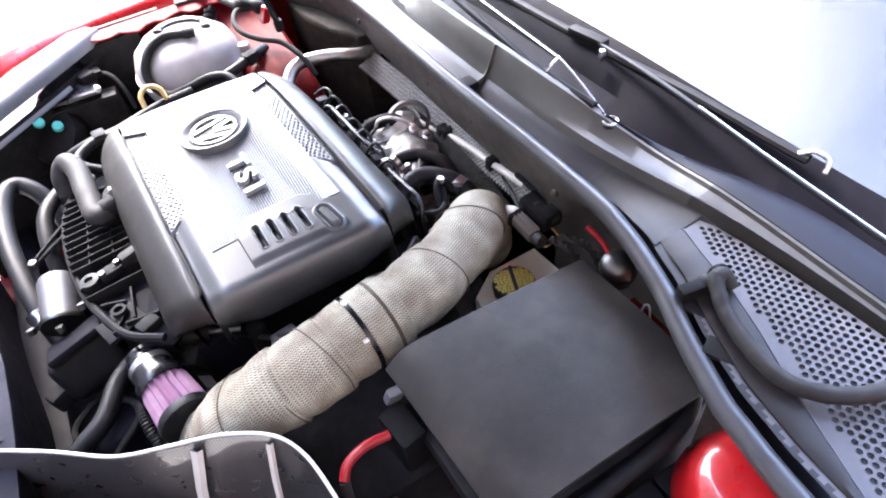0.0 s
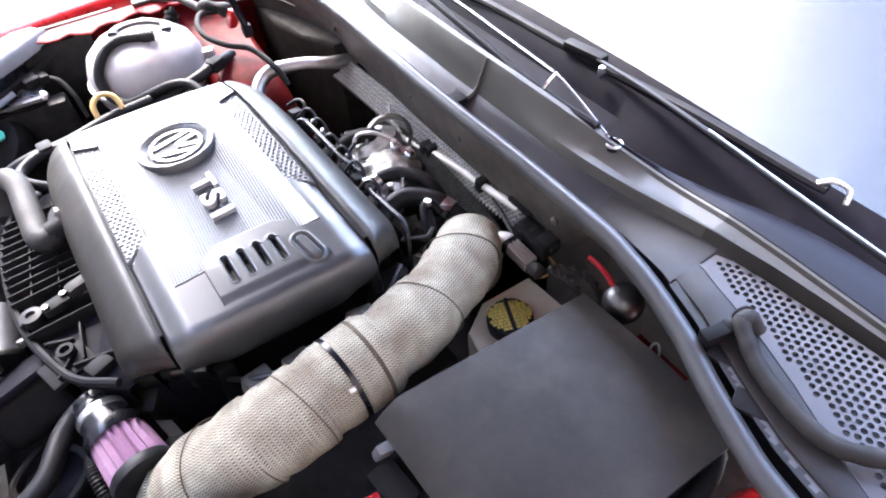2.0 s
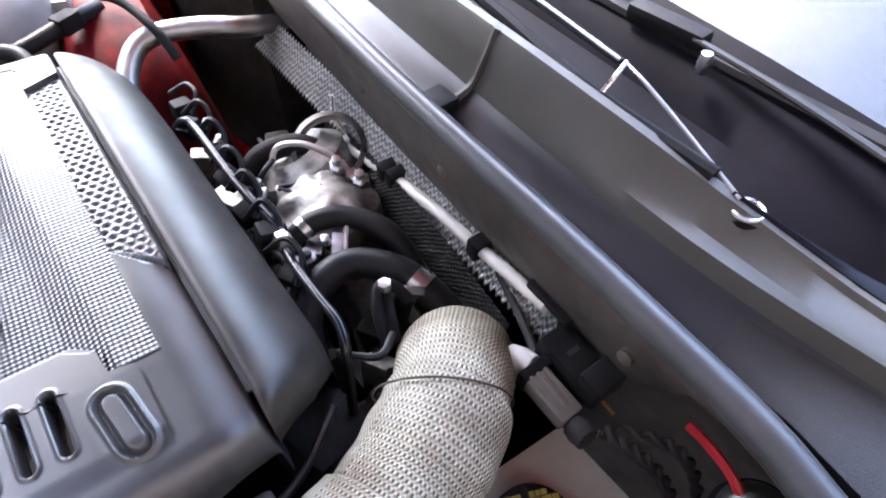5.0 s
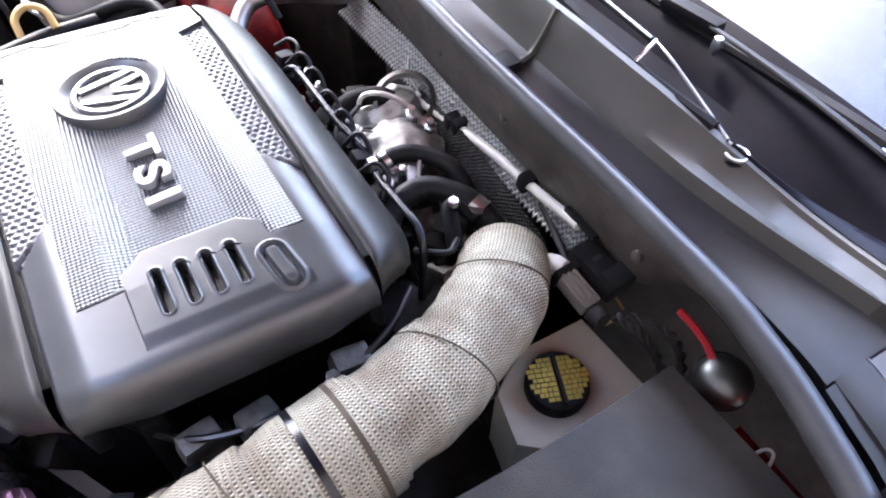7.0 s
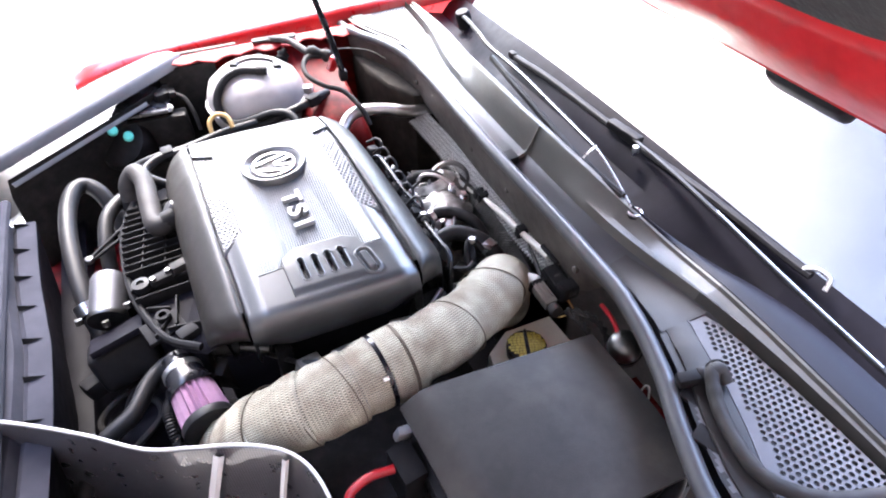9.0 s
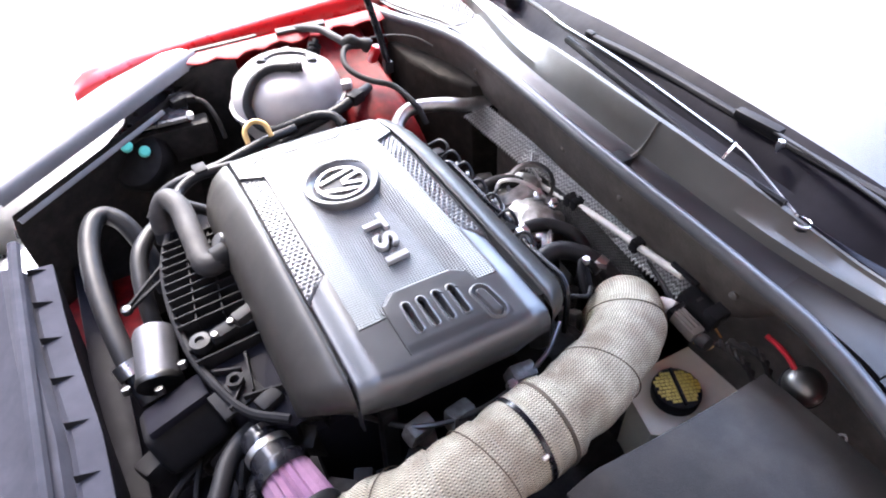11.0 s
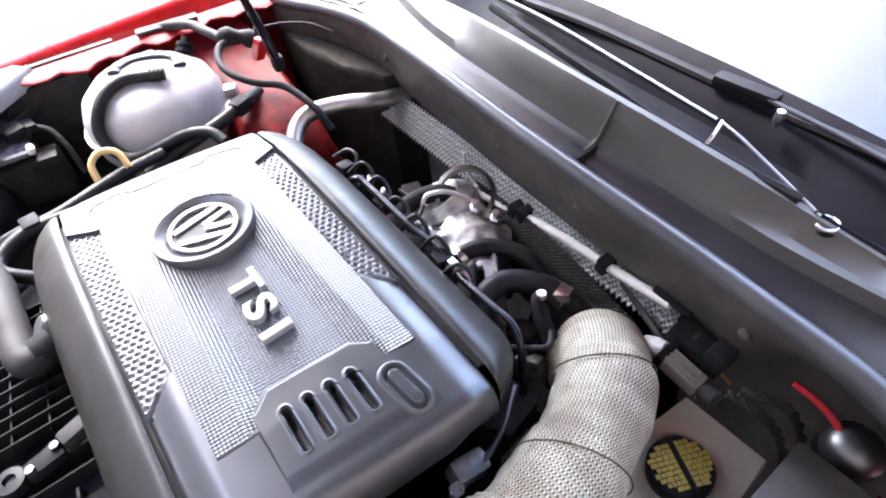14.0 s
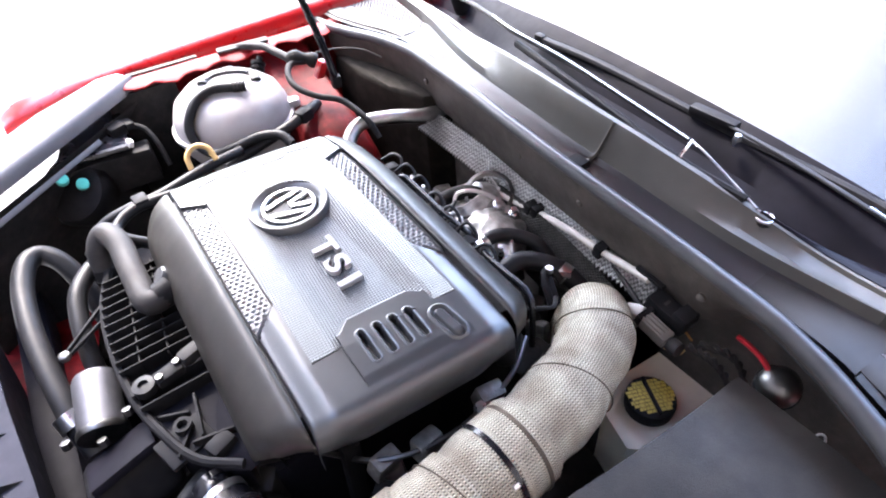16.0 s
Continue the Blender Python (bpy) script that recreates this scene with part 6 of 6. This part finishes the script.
    part("arm", tube([(0.256, 0.588, 0.752), (0.262, 0.612, 0.770), (0.272, 0.626, 0.776), (0.284, 0.624, 0.770), (0.290, 0.614, 0.758)], 0.005, 10), BLACK, sensor)
    part("bolt", turned([(0.0055, -0.004), (0.0055, 0.003), (0.0, 0.004)], (0.275, 0.622, 0.781), seg=6), STEEL, sensor)
    part("metal_tab", box((0.018, 0.008, 0.005), (0.298, 0.618, 0.760), 0.002, (20, 0, -40)), DULLSTEEL, sensor)
    part("wire", tube([(0.262, 0.590, 0.765), (0.245, 0.575, 0.772), (0.232, 0.585, 0.768), (0.222, 0.605, 0.755)], 0.003, 8), RUBBER, sensor)


def engine_block():
    bm = box((0.34, 0.42, 0.34), (0.03, 0.80, 0.55), 0.02)
    e = thing("engine", "dirty black engine block and cylinder head", "engine", (0.03, 0.77, 0.42))
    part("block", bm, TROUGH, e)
    rng = random.Random(11)
    for k in range(40):
        x, y = rng.uniform(-0.14, 0.30), rng.uniform(0.50, 1.0)
        if -0.13 < x < 0.19 and y > 0.56:
            x = rng.uniform(0.19, 0.30)
        s = rng.uniform(0.012, 0.03)
        part("casting_lug", box((s, s * rng.uniform(0.7, 1.8), 0.06), (x, y, 0.655 + rng.uniform(-0.02, 0.03)), 0.004, (rng.uniform(-20, 20), rng.uniform(-20, 20), rng.uniform(0, 90))), SOOT if k % 5 else TURBO, e)
    gear = thing("gearbox", "grimy cast gearbox casing below the battery", "gearbox", (0.05, 0.42, 0.5))
    part("case", box((0.42, 0.26, 0.22), (0.02, 0.44, 0.52), 0.04), SOOT, gear)
    for x, y, z in ((-0.02, 0.535, 0.72), (0.03, 0.525, 0.725), (0.12, 0.535, 0.735)):
        part("lug", box((0.035, 0.022, 0.03), (x, y, z), 0.005, (rng.uniform(-15, 15), 10, rng.uniform(-20, 20))), TURBO, gear)
    part("stud", turned([(0.007, -0.01), (0.007, 0.006), (0.0, 0.007)], (0.10, 0.522, 0.744), (20, 0, 0), seg=6), STEEL, gear)
    part("bracket", box((0.06, 0.05, 0.05), (0.185, 0.575, 0.70), 0.008, (10, 12, 20)), SOOT, gear)


rear_of_engine()
engine_block()


# ---- wipers and washers ----
def wipers():
    near = thing("wiper", "black wiper with slender arm and flat blade", "wiper", (0.60, 0.19, 0.83), group="windscreen wipers")
    part("arm", tube([(0.578, 0.095, 0.834), (0.563, 0.162, 0.850), (0.543, 0.295, 0.880), (0.540, 0.413, 0.896), (0.540, 0.52, 0.904), (0.540, 0.60, 0.906)], lambda s: 0.0048 - 0.003 * s, 8, 6, squash=0.7), RUBBER, near)
    # Bright line laid along the arm as its highlight.
    part("arm_highlight", tube([(0.5605, 0.162, 0.8555), (0.5405, 0.295, 0.8855), (0.5375, 0.413, 0.9010)], 0.0013, 6), STEEL, near, "bright line standing in for the arm's highlight")
    part("pivot_cap", turned([(0.018, -0.03), (0.019, 0.0), (0.015, 0.010), (0.0, 0.012)], (0.582, 0.080, 0.828), (0, -15, 0), seg=22), BLACK, near)
    part("blade", tube([(0.528, 0.970, 0.892), (0.536, 0.85, 0.897), (0.541, 0.70, 0.897), (0.547, 0.60, 0.894), (0.560, 0.45, 0.892), (0.572, 0.32, 0.882), (0.576, 0.285, 0.880)], 0.0070, 8, 8, squash=0.8), BLACK, near)
    part("blade_tip", box((0.012, 0.020, 0.014), (0.527, 0.975, 0.893), 0.004), BLACK, near)
    part("blade_end_hook", tube([(0.572, 0.296, 0.884), (0.580, 0.284, 0.890), (0.584, 0.268, 0.886), (0.574, 0.262, 0.876)], 0.003, 8), STEEL, near, "pale end clip")
    part("coupling", box((0.017, 0.070, 0.014), (0.543, 0.628, 0.904), 0.005, (0, 0, 6)), BLACK, near)
    part("coupling_pin", turned([(0.004, -0.008), (0.0055, 0.0), (0.004, 0.008), (0.0, 0.009)], (0.527, 0.578, 0.902), seg=12), STEEL, near, "bright pin")
    far = thing("wiper", "black wiper with slender arm and flat blade", "wiper", (0.53, 1.22, 0.87), group="windscreen wipers")
    part("arm", tube([(0.548, 1.26, 0.868), (0.530, 1.19, 0.884), (0.505, 1.08, 0.900), (0.488, 0.995, 0.908), (0.482, 0.86, 0.914), (0.474, 0.72, 0.914), (0.470, 0.604, 0.911)], lambda s: 0.0058 - 0.0032 * s, 8, 6, squash=0.7), BLACK, far)
    # Highlight of the far arm, built as a bright line too.
    part("arm_highlight", tube([(0.502, 1.08, 0.9055), (0.485, 0.995, 0.9130), (0.479, 0.86, 0.9185), (0.471, 0.72, 0.9180), (0.467, 0.604, 0.9145)], 0.0012, 6), STEEL, far, "bright line standing in for the arm's highlight")
    part("blade", tube([(0.486, 0.985, 0.892), (0.466, 0.85, 0.900), (0.452, 0.72, 0.902), (0.442, 0.605, 0.900), (0.452, 0.50, 0.893)], 0.006, 8, 8), BLACK, far)
    part("pivot_cap", turned([(0.018, -0.03), (0.019, 0.0), (0.015, 0.010), (0.0, 0.012)], (0.552, 1.275, 0.866), (0, -15, 0), seg=22), BLACK, far)
    part("hinge_link", tube([(0.442, 0.592, 0.905), (0.455, 0.594, 0.912), (0.470, 0.600, 0.913)], 0.0018, 6), STEEL, far, "bright link")
    part("sprung_wire", tube([(0.470, 0.600, 0.912), (0.466, 0.575, 0.910), (0.462, 0.535, 0.900), (0.452, 0.480, 0.890)], 0.0014, 8), STEEL, far, "bright wire")
    jet = thing("washer_jet", "small pale washer jet ring on the cowl", "washer jet", (0.452, 0.475, 0.88))
    part("ring", tube([(0.455 + 0.009 * math.cos(a), 0.474 + 0.009 * math.sin(a), 0.884) for a in [k * math.pi / 8 for k in range(17)]], 0.0016, 8, 3), STEEL, jet)
    part("base", turned([(0.012, -0.01), (0.012, -0.002), (0.0, -0.001)], (0.455, 0.474, 0.883), seg=20), BLACK, jet)


wipers()
